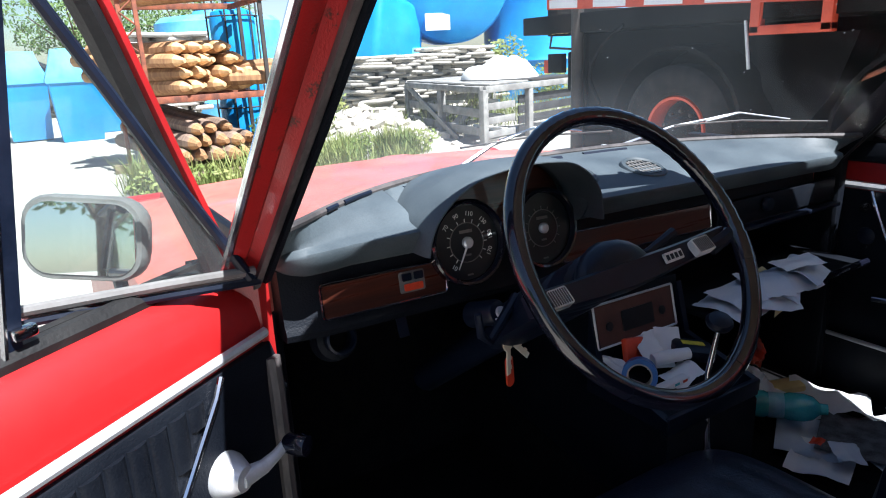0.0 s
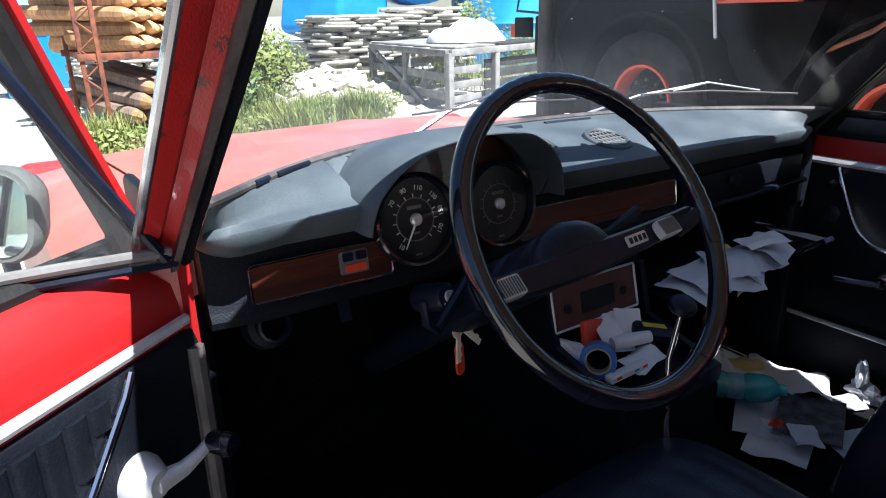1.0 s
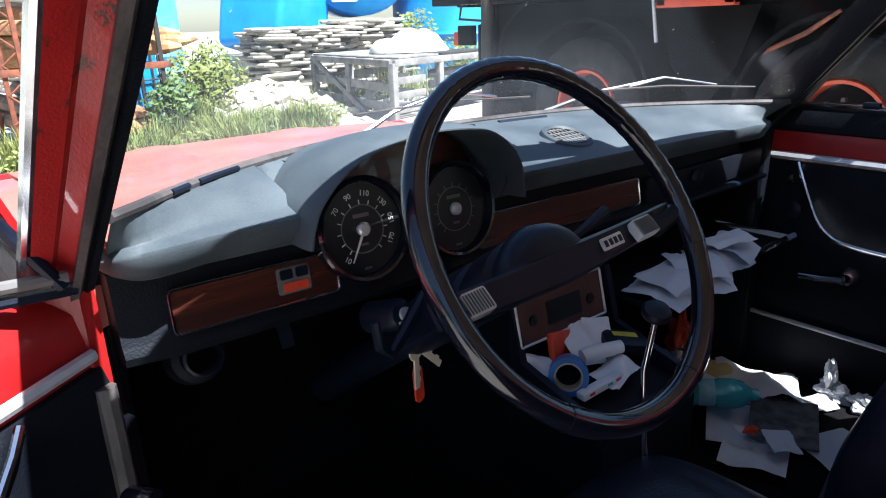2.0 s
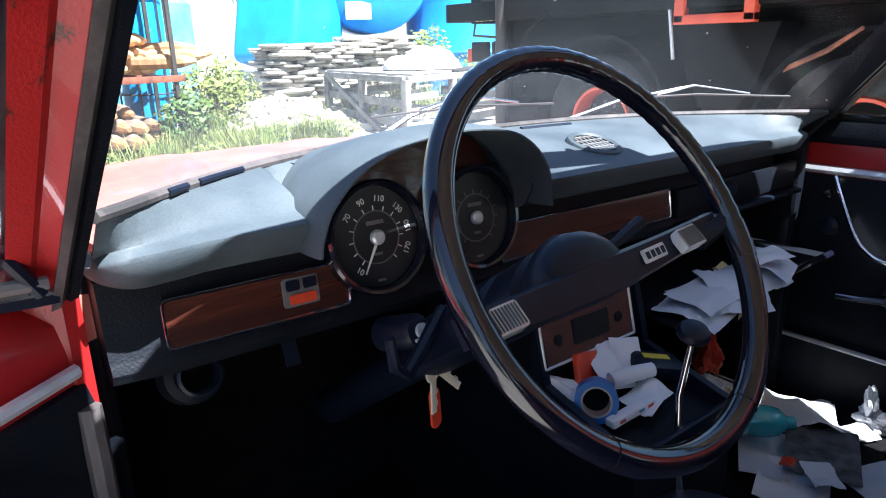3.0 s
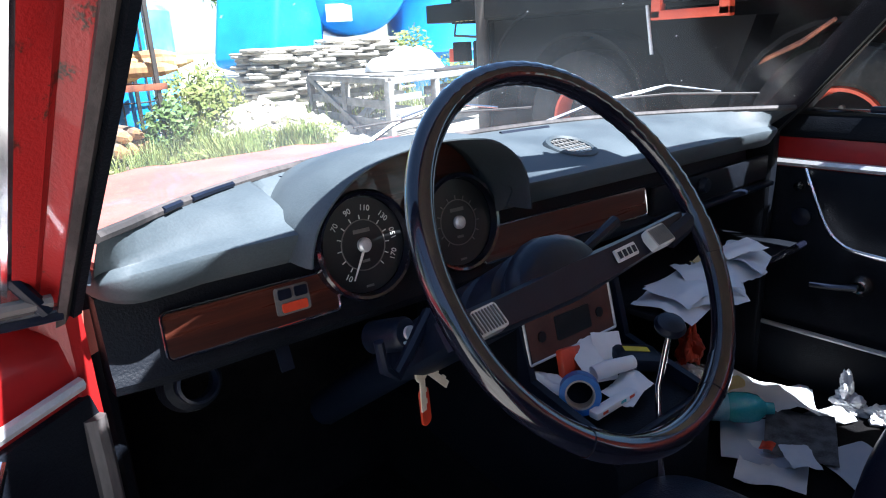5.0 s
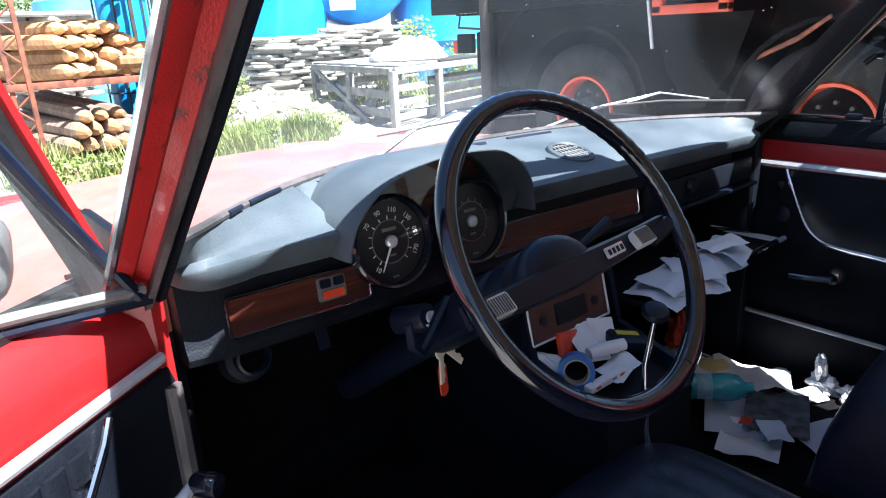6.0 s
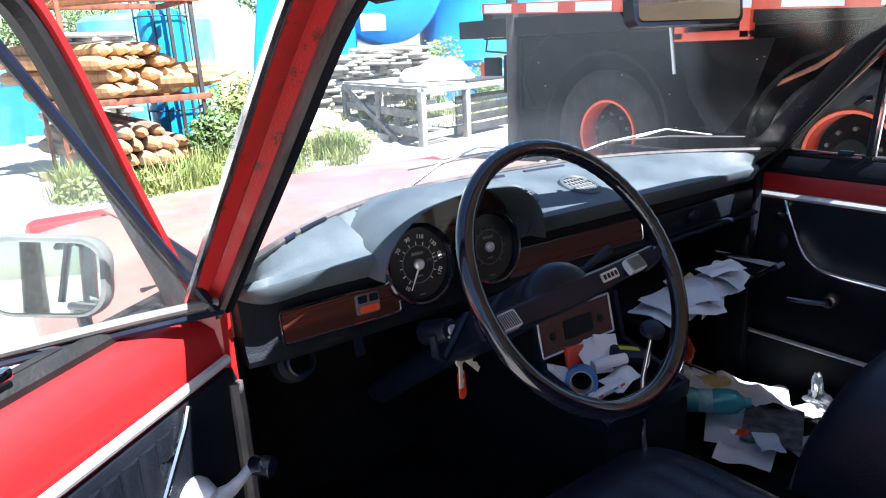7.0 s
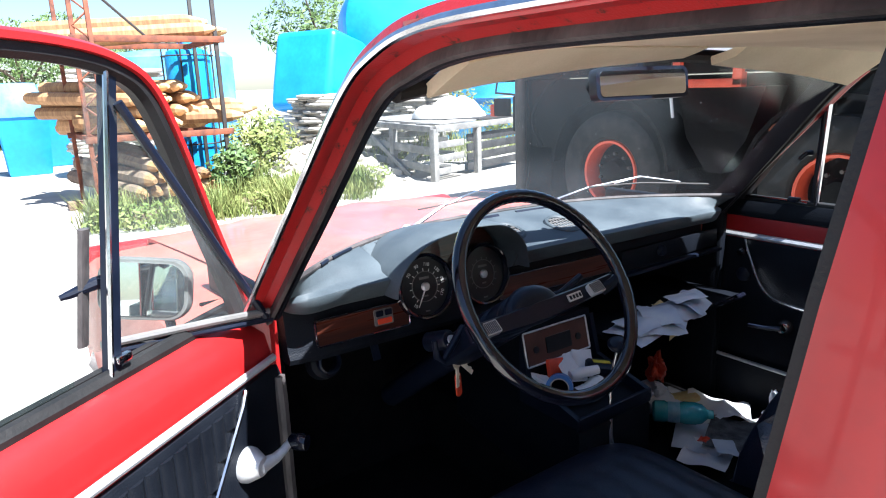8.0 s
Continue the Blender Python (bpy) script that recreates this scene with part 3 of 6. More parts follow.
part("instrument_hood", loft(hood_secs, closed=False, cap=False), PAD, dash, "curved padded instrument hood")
part("instrument_backing", prism([(0.92 * (p.x - CEN.x), 0.92 * (p.z - CEN.z)) for p in ARCH] + [(0.150, -0.055), (-0.150, -0.055)], 0.004, frame_at((CEN.x, 0.872, CEN.z), (1, 0, 0), (0, 0.18, 1))), WOOD, dash)


def dial_axes(c):
    return frame_at(c, (1, 0, -0.015), (0, 0.18, 1))


def gauge(c, numbers, needle, small):
    m = dial_axes(c)          # its z axis comes out towards the driver
    R = 0.0600
    g = part("gauge", lathe([(0.001, -0.03), (R + 0.004, -0.03), (R + 0.004, 0.010), (R + 0.0015, 0.013), (R - 0.002, 0.012), (R - 0.004, 0.0), (0.001, 0.0)], 40, m), BAKELITE, dash, "round black gauge with white markings")
    part("dial_face", lathe([(0.001, 0.0012), (R - 0.0045, 0.0012), (R - 0.0045, 0.0), (0.001, 0.0)], 40, m), DIAL, g)
    part("dial_ring", lathe([(0.0285, 0.0013), (0.0285, 0.0022), (0.0297, 0.0022), (0.0297, 0.0013)], 40, m, close=True), GREYP, g)
    part("hub_cap", lathe([(0.0085, 0.0013), (0.0085, 0.006), (0.006, 0.0085), (0.001, 0.009)], 20, m), SATIN, g)
    a = radians(needle or 0)
    if needle is not None:
        part("needle", loft([[m @ Vector((r * math.sin(a) + s * math.cos(a), r * math.cos(a) - s * math.sin(a), z)) for s, z in ((-w, 0.005), (w, 0.005), (w, 0.0062), (-w, 0.0062))] for r, w in ((0.006, 0.0016), (0.043, 0.0005))]), WHITE, g)
    for word, ang in numbers:
        t = radians(ang)
        part("numeral", text_bm(word, 0.0095, m @ Matrix.Translation((0.0425 * math.sin(t), 0.0425 * math.cos(t), 0.0018)) @ pose(0, 0, 0, 0, 0, -ang if abs(ang) < 75 else 180 - ang)), WHITE, g)
    tick = bmesh.new()
    for k in range(13):
        t = radians(-140 + 280 * k / 12)
        q = m @ Matrix.Rotation(-t, 4, "Z")
        box((0, 0.0325, 0.0018), (0.0011, 0.005, 0.0008), q, bm=tick)
    part("tick_marks", tick, WHITE if not small else GREYP, g)
    for y, w, h in ((0.0165, 0.022, 0.0045), (-0.0185, 0.010, 0.003), (-0.048, 0.010, 0.0025)):
        part("print_bar", box((0, y, 0.0018), (w, h, 0.0008), m), GREYP, g)


gauge((0.472, 0.848, 0.937), [("10", -142), ("70", -52), ("90", -20), ("110", 12), ("130", 48), ("150", 82), ("170", 116)], -150, False)
gauge((0.618, 0.850, 0.933), [], None, True)


# round air vents in the top pad
def vent(x, y, r):
    z = dash_top(x, y) + 0.002
    m = frame_at((x, y, z), (1, 0, -0.015), (0, 1, 0.28))
    v = part("air_vent", lathe([(r, -0.02), (r, 0.003), (r + 0.003, 0.006), (r + 0.008, 0.004), (r + 0.012, -0.004), (r + 0.01, -0.02)], 32, m, close=True), PAD, dash, "round air vent with a fine grille")
    part("vent_well", lathe([(0.001, -0.018), (r, -0.018), (r, -0.014), (0.001, -0.014)], 24, m), DIAL, v)
    for k in range(-3, 4):
        o = k * r / 3.6
        h = math.sqrt(max(0, r * r - o * o)) * 0.98
        part("vent_bar", box((o, 0, 0.0), (0.0018, 2 * h, 0.004), m), GREYP, v)
    for k in range(-2, 3):
        o = k * r / 2.6
        h = math.sqrt(max(0, r * r - o * o)) * 0.98
        part("vent_bar", box((0, o, 0.001), (2 * h, 0.0020, 0.004), m), GREYP, v)


vent(0.892, 0.893, 0.033)
vent(0.735, 0.905, 0.033)
# cracks in the sun-baked pad, shallow dark lips standing on it
for pts in ([(0.424, 0.985), (0.431, 0.965), (0.444, 0.945)], [(0.90, 1.015), (0.905, 1.0), (0.915, 0.985)], [(1.395, 0.875), (1.40, 0.86), (1.405, 0.845)]):
    part("pad_crack", tube([(x, y, dash_top(x, y) + 0.0003) for x, y in pts], 0.0010, 5), PLASTIC, dash)
part("demister_slot", tube([(x, ws_base(x).y - 0.035, dash_top(x, ws_base(x).y - 0.035) + 0.002) for x in (0.62, 0.68, 0.74, 0.80)], 0.007, 6, flat=0.6), PLASTIC, dash)
part("demister_slot", tube([(x, ws_base(x).y - 0.03, dash_top(x, ws_base(x).y - 0.03) + 0.002) for x in (0.86, 0.92, 0.97)], 0.006, 6, flat=0.6), PLASTIC, dash)
for x0, x1 in ((0.262, 0.285), (0.30, 0.36)):
    part("gasket_clip", tube([ws_base(x0 + (x1 - x0) * k / 4) + Vector((0, -0.010, -0.003)) for k in range(5)], 0.0035, 6), PLASTIC, dash)
# glovebox lid right of the veneer
gl = part("glovebox_lid", box((1.245, 0.846, 0.892 - 0.012), (0.40, 0.012, 0.05), bev=0.004), VINYL, dash)
part("glovebox_knob", lathe([(0.013, 0), (0.015, 0.004), (0.012, 0.012), (0.001, 0.013)], 20, frame_at((1.19, 0.839, 0.885), (1, 0, 0), (0, 0, 1))), PLASTIC, gl)
part("glovebox_lip", box((1.25, 0.838, 0.845), (0.41, 0.020, 0.010), bev=0.004), PLASTIC, dash)
# vent outlet and bonnet release below the left end
part("air_outlet", lathe([(0.022, 0), (0.022, 0.012), (0.019, 0.014), (0.018, 0.0)], 24, frame_at((0.268, 0.868, 0.832), (1, 0, 0), (0, 0.3, 1)), close=True), PLASTIC, dash)
part("outlet_housing", lathe([(0.034, -0.02), (0.03, 0.0), (0.022, 0.004), (0.022, -0.02)], 24, frame_at((0.268, 0.874, 0.830), (1, 0, 0), (0, 0.3, 1)), close=True), VINYL, dash)
part("release_lever", loft([[Vector((0.372 + s, 0.885 - 0.006 * k, 0.838 - 0.016 * k)) + Vector((0, -0.004 * e, 0)) for s, e in ((-0.008, 0), (0.008, 0), (0.008, 1), (-0.008, 1))] for k in range(3)]), PLASTIC, dash)
# parcel shelf below the passenger's side
sh = part("parcel_shelf", box((1.20, 0.90, 0.722), (0.52, 0.28, 0.012), bev=0.004), VINYL, car, "black parcel shelf")
part("shelf_lip", tube([(0.945, 0.755, 0.726), (1.05, 0.75, 0.728), (1.46, 0.76, 0.728)], 0.007, 8), BAKELITE, sh)

# ---- centre console with the bare radio plate ----
con = part("centre_console", loft([[Vector(p) for p in ((x, 0.824, 0.80), (x, 0.808, 0.70), (x, 0.802, 0.668), (x, 0.66, 0.645), (x, 0.645, 0.625), (x, 0.645, 0.46), (x, 1.05, 0.46), (x, 1.05, 0.78))] for x in (0.690, 0.695, 0.905, 0.91)]), VINYL, car, "black centre console")
for x in (0.692, 0.908):
    part("tray_wall", loft([[Vector((x + s, y, 0.64)) for s in (-0.006, 0.006)] + [Vector((x + s, y, z)) for s in (0.006, -0.006)] for y, z in ((0.645, 0.66), (0.70, 0.675), (0.79, 0.70), (0.815, 0.79))]), PLASTIC, con)
part("tray_front", box((0.800, 0.648, 0.648), (0.222, 0.010, 0.03), bev=0.003), PLASTIC, con)
RM = frame_at((0.792, 0.812, 0.752), (1, 0.02, -0.02), (0, 0.25, 1))
rp = part("radio_plate", prism(rounded(0.195, 0.072, 0.003), 0.004, RM), mat("brown_hardboard", (0.10, 0.04, 0.03), (0.07, 0.028, 0.022), rough=0.5, scale=20), con, "bare reddish-brown radio blanking plate")
part("bright_edge", tube([RM @ Vector((x, y, 0.005)) for x, y in rounded(0.197, 0.074, 0.003)], 0.0022, 6, loop=True), SATIN, rp)
part("radio_slot", prism(rounded(0.078, 0.036, 0.003), 0.002, RM @ Matrix.Translation((0.004, -0.002, 0.004))), DIAL, rp)
for x in (-0.066, 0.066):
    part("spindle_hole", lathe([(0.001, 0.0062), (0.008, 0.0062), (0.008, 0.004), (0.001, 0.004)], 16, RM @ Matrix.Translation((x, -0.004, 0))), DIAL, rp)
for x in (0.80, 0.835):
    part("heater_lever", tube([(x, 0.85, 0.815), (x + 0.02, 0.80, 0.835)], [0.003, 0.006], 8), PLASTIC, con)

# ---- steering wheel, column and stalks ----
WC, TILTW, YAWW, WR = Vector((0.5365, 0.5739, 0.9779)), 0.584, 0.039, 0.1865
WM = frame_at(WC, (math.cos(YAWW), math.sin(YAWW), 0), (-math.sin(YAWW) * math.sin(TILTW), math.cos(YAWW) * math.sin(TILTW), math.cos(TILTW))) @ Matrix.Rotation(radians(2.2), 4, "Z")    # z axis comes out towards the driver
wheel = part("steering_wheel", tube([WM @ Vector(((WR - 0.0115) * math.cos(t), (WR - 0.0115) * math.sin(t), 0)) for t in (2 * math.pi * k / 180 for k in range(180))], [0.0116 + (0.0004 * math.sin(k * 2.2) if k < 60 or k > 168 else 0) for k in range(180)], 12, loop=True), BAKELITE, car, "thin-rimmed glossy black steering wheel")
for a0, a1 in ((-72, -58), (-130, -119), (-20, -8)):
    part("rim_band", tube([WM @ Vector(((WR - 0.0115) * math.cos(radians(a)), (WR - 0.0115) * math.sin(radians(a)), 0)) for a in np.linspace(a0, a1, 6).tolist()], 0.0124, 12), BAKELITE, wheel)
bar = []
for k in range(-8, 9):
    x = 0.166 * k / 8
    f = abs(k) / 8
    h, dp = 0.012 + 0.006 * (1 - f), -0.035 + 0.02 * f ** 3
    cy = -0.022 + 0.005 * f ** 2
    bar.append([WM @ Vector((x - 0.006, cy + yy, dp + zz)) for yy, zz in ((-h, -0.012), (-h, 0.0), (-h * 0.8, 0.007), (h * 0.8, 0.010), (h, 0.004), (h, -0.012))])
spk = part("spoke", loft(bar), PLASTIC, wheel, "wide padded black crossbar")
for sgn in (-1, 1):
    q = WM @ Matrix.Translation((sgn * 0.127 - 0.010, -0.022, -0.020)) @ pose(0, 0, 0, -14, 0, 0)
    bt = part("horn_button", prism(rounded(0.033, 0.022, 0.003), 0.010, q), SATIN, wheel, "ribbed bright horn button")
    rib = bmesh.new()
    for k in range(9):
        box((-0.0132 + 0.0033 * k, 0, 0.0105), (0.0009, 0.018, 0.002), q, bm=rib)
    part("button_ribs", rib, GREYP, bt)
    part("spoke_end", tube([WM @ Vector((sgn * 0.145 - 0.006, -0.026, -0.022)), WM @ Vector((sgn * 0.161 - 0.003, -0.022, -0.010)), WM @ Vector((sgn * 0.172, -0.016, -0.002))], [0.012, 0.010, 0.009], 8), PLASTIC, wheel)
bq = WM @ Matrix.Translation((0.070, -0.020, -0.024))
bd = part("badge", prism(rounded(0.034, 0.013, 0.002), 0.003, bq), SATIN, wheel, "small silvery badge with dark marks")
for k in range(4):
    part("badge_mark", box((-0.012 + 0.008 * k, 0, 0.0035), (0.0045, 0.007, 0.001), bq), PLASTIC, bd)
# cushioned hub and column shroud
part("column_shroud", loft([[WM @ Vector((x0 + w * math.cos(t), c + h * math.sin(t) * (1 if math.sin(t) > 0 else 0.35), z)) for t in (2 * math.pi * k / 20 for k in range(20))] for z, w, h, c, x0 in ((-0.026, 0.030, 0.012, -0.012, -0.008), (-0.030, 0.046, 0.030, -0.014, -0.008), (-0.038, 0.056, 0.042, -0.016, -0.008), (-0.052, 0.059, 0.048, -0.018, -0.008), (-0.068, 0.060, 0.047, -0.020, 0.0), (-0.072, 0.056, 0.043, -0.020, 0.0), (-0.078, 0.056, 0.043, -0.020, 0.0), (-0.082, 0.062, 0.047, -0.021, -0.004), (-0.112, 0.064, 0.047, -0.022, -0.008), (-0.116, 0.060, 0.043, -0.022, -0.008), (-0.122, 0.060, 0.043, -0.022, -0.009), (-0.126, 0.066, 0.048, -0.024, -0.012), (-0.17, 0.066, 0.050, -0.026, -0.018), (-0.26, 0.058, 0.048, -0.03, -0.022))]), PLASTIC, car, "black plastic column shroud")
part("column", tube([WM @ Vector((0, -0.01, -0.2)), WM @ Vector((0, -0.03, -0.62))], 0.028, 12), PLASTIC, car)
st = part("indicator_stalk", tube([(0.475, 0.735, 0.885), (0.43, 0.71, 0.865), (0.405, 0.70, 0.850), (0.392, 0.70, 0.862), (0.388, 0.70, 0.892)], [0.007, 0.007, 0.006, 0.006, 0.005], 8), PLASTIC, car)
part("wiper_stalk", tube([(0.60, 0.73, 0.895), (0.69, 0.70, 0.913), (0.745, 0.70, 0.934)], [0.006, 0.006, 0.008], 8), PLASTIC, car)
part("ignition_lock", lathe([(0.019, -0.05), (0.019, 0.0), (0.016, 0.005), (0.010, 0.007), (0.001, 0.007)], 24, frame_at((0.463, 0.765, 0.855), (1, 0.2, 0), (0, 0.35, 1))), PLASTIC, car)
part("lock_barrel", lathe([(0.008, 0.006), (0.008, 0.011), (0.001, 0.011)], 20, frame_at((0.463, 0.765, 0.855), (1, 0.2, 0), (0, 0.35, 1))), SATIN, car)
# gear lever
gv = part("gear_lever", tube([(0.775, 0.62, 0.46), (0.782, 0.645, 0.60), (0.800, 0.663, 0.70), (0.817, 0.662, 0.772)], [0.012, 0.005, 0.0045, 0.004], 10), CHROME, car, "bent steel gear lever")
part("gear_knob", lathe([(0.006, -0.016), (0.012, -0.011), (0.020, -0.004), (0.0215, 0.001), (0.018, 0.007), (0.009, 0.010), (0.001, 0.011)], 24, Matrix.Translation((0.818, 0.662, 0.782)) @ pose(0, 0, 0, 22, -12, 0)), PLASTIC, gv)
part("lever_gaiter", lathe([(0.06, 0.0), (0.055, 0.02), (0.04, 0.035), (0.035, 0.05), (0.02, 0.065), (0.012, 0.07)], 20, Matrix.Translation((0.778, 0.63, 0.49))), VINYL, gv)
for k in range(2):
    part("switch_plate", box((0.735 + 0.028 * k, 0.56 - 0.03 * k, 0.505), (0.022, 0.05, 0.008), bev=0.003), GREYP, car)

# ---- mirror and sun visors ----
mm = frame_at((0.862, 0.655, 1.303), (1, -0.16, 0), (0, 0.13, 1))
mr = part("rear_view_mirror", prism(rounded(0.228, 0.060, 0.014), -0.022, mm), PLASTIC, car, "black framed rear-view mirror")
part("mirror_glass", prism(rounded(0.212, 0.046, 0.009), 0.0015, mm), MIRROR, mr)
part("mirror_arm", tube([(0.865, 0.675, 1.315), (0.872, 0.67, 1.350), (0.895, 0.60, 1.372), (0.92, 0.565, 1.372)], [0.007, 0.007, 0.008, 0.014], 8), PLASTIC, mr)


def visor(x0, x1, drop):
    def f(u, v):
        x, v = x0 + (x1 - x0) * u, 1.9 * v - 0.9
        return Vector((x, 0.53 + 0.045 * v - 0.05 * ((x - XC) / 0.59) ** 2, 1.358 - drop * v * (0.12 + 1.0 * min(1.0, abs(x - 0.87) / 0.45) if v > 0 else 1.0) - 0.003 * math.sin(3 * u + v) - 0.035 * ((x - XC) / 0.59) ** 4))
    part("sun_visor", grid(f, 20, 6, 0.016), CREAM, car, "cream vinyl sun visor folded up")


visor(0.270, 0.80, 0.017)
visor(0.945, 1.385, 0.034)

# ---- seats ----
def seat_block(name, c, s, m, pleats, material=SEATV, label=""):
    """A cushion with a crowned top and stitched pleats."""
    def f(u, v):
        a, b = 2 * u - 1, 2 * v - 1
        e = (1 - abs(a) ** 5) ** 0.3 * (1 - abs(b) ** 5) ** 0.3 if abs(a) < 1 and abs(b) < 1 else 0.0
        pl = 0.004 * abs(math.sin(math.pi * pleats * u)) if abs(a) < 0.72 and b < 0.6 else 0.005
        return m @ Vector((c[0] + s[0] / 2 * a, c[1] + s[1] / 2 * b, c[2] - s[2] / 2 + s[2] * e + (pl if e > 0.6 else 0)))
    ob = grid(f, 56, 40)
    return ob


dseat = thing("driver_seat", (0.55, 0.35, 0.335), "black pleated leatherette driver's seat", "seat")
part("seat_cushion", seat_block("seat", (0.562, 0.385, 0.515), (0.58, 0.61, 0.21), Matrix.Identity(4), 11), SEATV, dseat)
part("seat_base", box((0.552, 0.36, 0.385), (0.46, 0.50, 0.10), bev=0.02), VINYL, dseat)
part("seat_backrest", seat_block("back", (0, 0, 0), (0.54, 0.62, 0.14), Matrix.Translation((0.552, -0.08, 0.76)) @ pose(0, 0, 0, 72, 0, 0) , 11), SEATV, dseat)
pseat = thing("passenger_seat", (1.17, 0.25, 0.335), "black leatherette passenger seat folded forward", "seat")
part("seat_cushion", seat_block("seat", (1.20, 0.18, 0.47), (0.50, 0.52, 0.16), Matrix.Identity(4), 11), SEATV, pseat)
part("seat_base", box((1.20, 0.16, 0.37), (0.42, 0.44, 0.08), bev=0.02), VINYL, pseat)


def folded(u, v):
    a, b = 2 * u - 1, 2 * v - 1
    e = (1 - abs(a) ** 4) ** 0.4 * (1 - abs(b) ** 4) ** 0.4 if abs(a) < 1 and abs(b) < 1 else 0.0
    rb = 0.004 * abs(math.sin(math.pi * 13 * v)) if e > 0.55 and abs(a) < 0.8 else 0.0
    return Vector((1.20 + 0.26 * a, 0.16 + 0.31 * b, 0.545 + 0.27 * e - 0.03 * b + rb))


part("seat_backrest", grid(folded, 40, 64), SEATV, pseat)

# ---- driver's door, standing open ----
DA = radians(53.0)
DM = Matrix(((-math.sin(DA), math.cos(DA), 0, 0.150), (-math.cos(DA), -math.sin(DA), 0, 0.856), (0, 0, 1, 0), (0, 0, 0, 1)))   # along the door, inwards, up


def dpt(u, w, z):
    return DM @ Vector((u, w, z))


door = part("front_door", loft([[dpt(u, w, z) for w, z in ((0.0, 0.36), (-0.001, 0.885), (-0.006, 0.915), (-0.022, 0.943 + dzf), (-0.044, 0.958 + dzf), (-0.085, 0.956 + dzf), (-0.108, 0.90), (-0.118, 0.62), (-0.10, 0.33))] for u, dzf in ((-0.025, -0.022), (0.0, -0.012), (0.04, -0.003), (0.10, 0), (0.45, 0), (0.86, 0))]), RED, car, "open red front door")
part("door_card", loft([[dpt(u, w, z) for w, z in ((-0.002, 0.38), (0.010, 0.385), (0.012, 0.84), (0.006, 0.856), (-0.002, 0.858))] for u in (-0.022, -0.016, 0.84, 0.85)]), VINYL, door, "black vinyl door card")
u = 0.10
while u < 0.82:
    zl = max(0.42, 0.858 - (u - 0.086) / 0.80 + 0.012)
    if zl < 0.83:
        part("door_card_pleat", loft([[dpt(u + 0.0125 * math.cos(t), 0.011 + 0.0055 * math.sin(t), z) for t in (math.pi * k / 6 for k in range(7))] for z in (zl, zl + 0.01, 0.838, 0.846)]), VINYL, door)
    u += 0.028
part("door_moulding", loft([[dpt(u, 0.004 + w, z) for w, z in ((0, 0.865), (0.005, 0.867), (0.007, 0.872), (0.005, 0.877), (0, 0.879))] for u in (-0.016, -0.012, 0.84, 0.845)]), SATIN, door, "wide satin aluminium moulding")
part("pull_strip", tube([dpt(0.084, 0.014, 0.858), dpt(0.10, 0.018, 0.840), dpt(0.205, 0.018, 0.715), dpt(0.37, 0.016, 0.51)], 0.0042, 8), CHROME, door)
ck = part("window_crank", lathe([(0.029, 0.0), (0.028, 0.010), (0.020, 0.024), (0.015, 0.032), (0.001, 0.034)], 28, frame_at(dpt(0.10, 0.010, 0.738), DM.to_3x3() @ Vector((-1, 0, 0)), (0, 0, 1))), SATIN, door, "cast alloy window crank")
part("crank_arm", tube([dpt(0.10, 0.036, 0.738), dpt(0.07, 0.046, 0.737), dpt(0.05, 0.050, 0.741), dpt(0.028, 0.050, 0.744)], [0.013, 0.009, 0.007, 0.0065], 10, flat=0.75), SATIN, ck)
part("crank_knob", lathe([(0.010, -0.002), (0.0135, 0.003), (0.015, 0.022), (0.013, 0.030), (0.001, 0.031)], 20, frame_at(dpt(0.026, 0.050, 0.744), DM.to_3x3() @ Vector((-1, 0, 0)), (0, 0, 1))), BAKELITE, ck)
part("belt_seal", loft([[dpt(u, w, z) for w, z in ((-0.038, 0.950 + e), (-0.037, 0.962 + e), (-0.043, 0.971 + e), (-0.051, 0.972 + e), (-0.053, 0.950 + e))] for u, e in ((0.03, -0.006), (0.10, 0), (0.5, 0.0), (0.86, 0.0))]), RUBBER, door, "black rubber belt seal")
part("belt_seal", loft([[dpt(u, w, z) for w, z in ((-0.062, 0.950), (-0.062, 0.968), (-0.070, 0.970), (-0.080, 0.950))] for u in (0.0, 0.86)]), RUBBER, door)
FO = smooth_path([(-0.034, 0.930, 0), (-0.014, 0.990, 0), (0.044, 1.127, 0), (0.102, 1.270, 0), (0.142, 1.335, 0), (0.196, 1.366, 0), (0.270, 1.382, 0), (0.385, 1.389, 0), (0.60, 1.389, 0), (0.78, 1.375, 0), (0.845, 1.30, 0), (0.875, 0.96, 0)], 5)
fr_red, fr_in = [], []
for k, p in enumerate(FO):
    a, b = FO[max(0, k - 1)], FO[min(len(FO) - 1, k + 1)]
    t = (b - a).normalized()
    nrm = Vector((t.y, -t.x, 0))        # towards the glass
    q = lambda d, w: dpt(p.x + nrm.x * d, w, p.y + nrm.y * d)
    fr_red.append([q(0, -0.062), q(0, -0.040), q(0.005, -0.030), q(0.013, -0.030), q(0.015, -0.040), q(0.015, -0.062)])
    fr_in.append([q(0.0145, -0.060), q(0.0145, -0.036), q(0.025, -0.036), q(0.032, -0.045), q(0.030, -0.060)])
part("window_frame", loft(fr_red), RED, door, "red painted window frame")
part("window_channel", loft(fr_in), RUBBER, door)
vp = lambda f, s: (0.272 + (0.204 - 0.272) * f + s, 0.965 + (1.350 - 0.965) * f)
part("window_divider", loft([[dpt(vp(f, s)[0], w, vp(f, s)[1]) for s, w in ((-0.008, -0.042), (0.008, -0.042), (0.008, -0.058), (-0.008, -0.058))] for f in (0, 0.5, 1)]), PLASTIC, door, "black window divider bar")
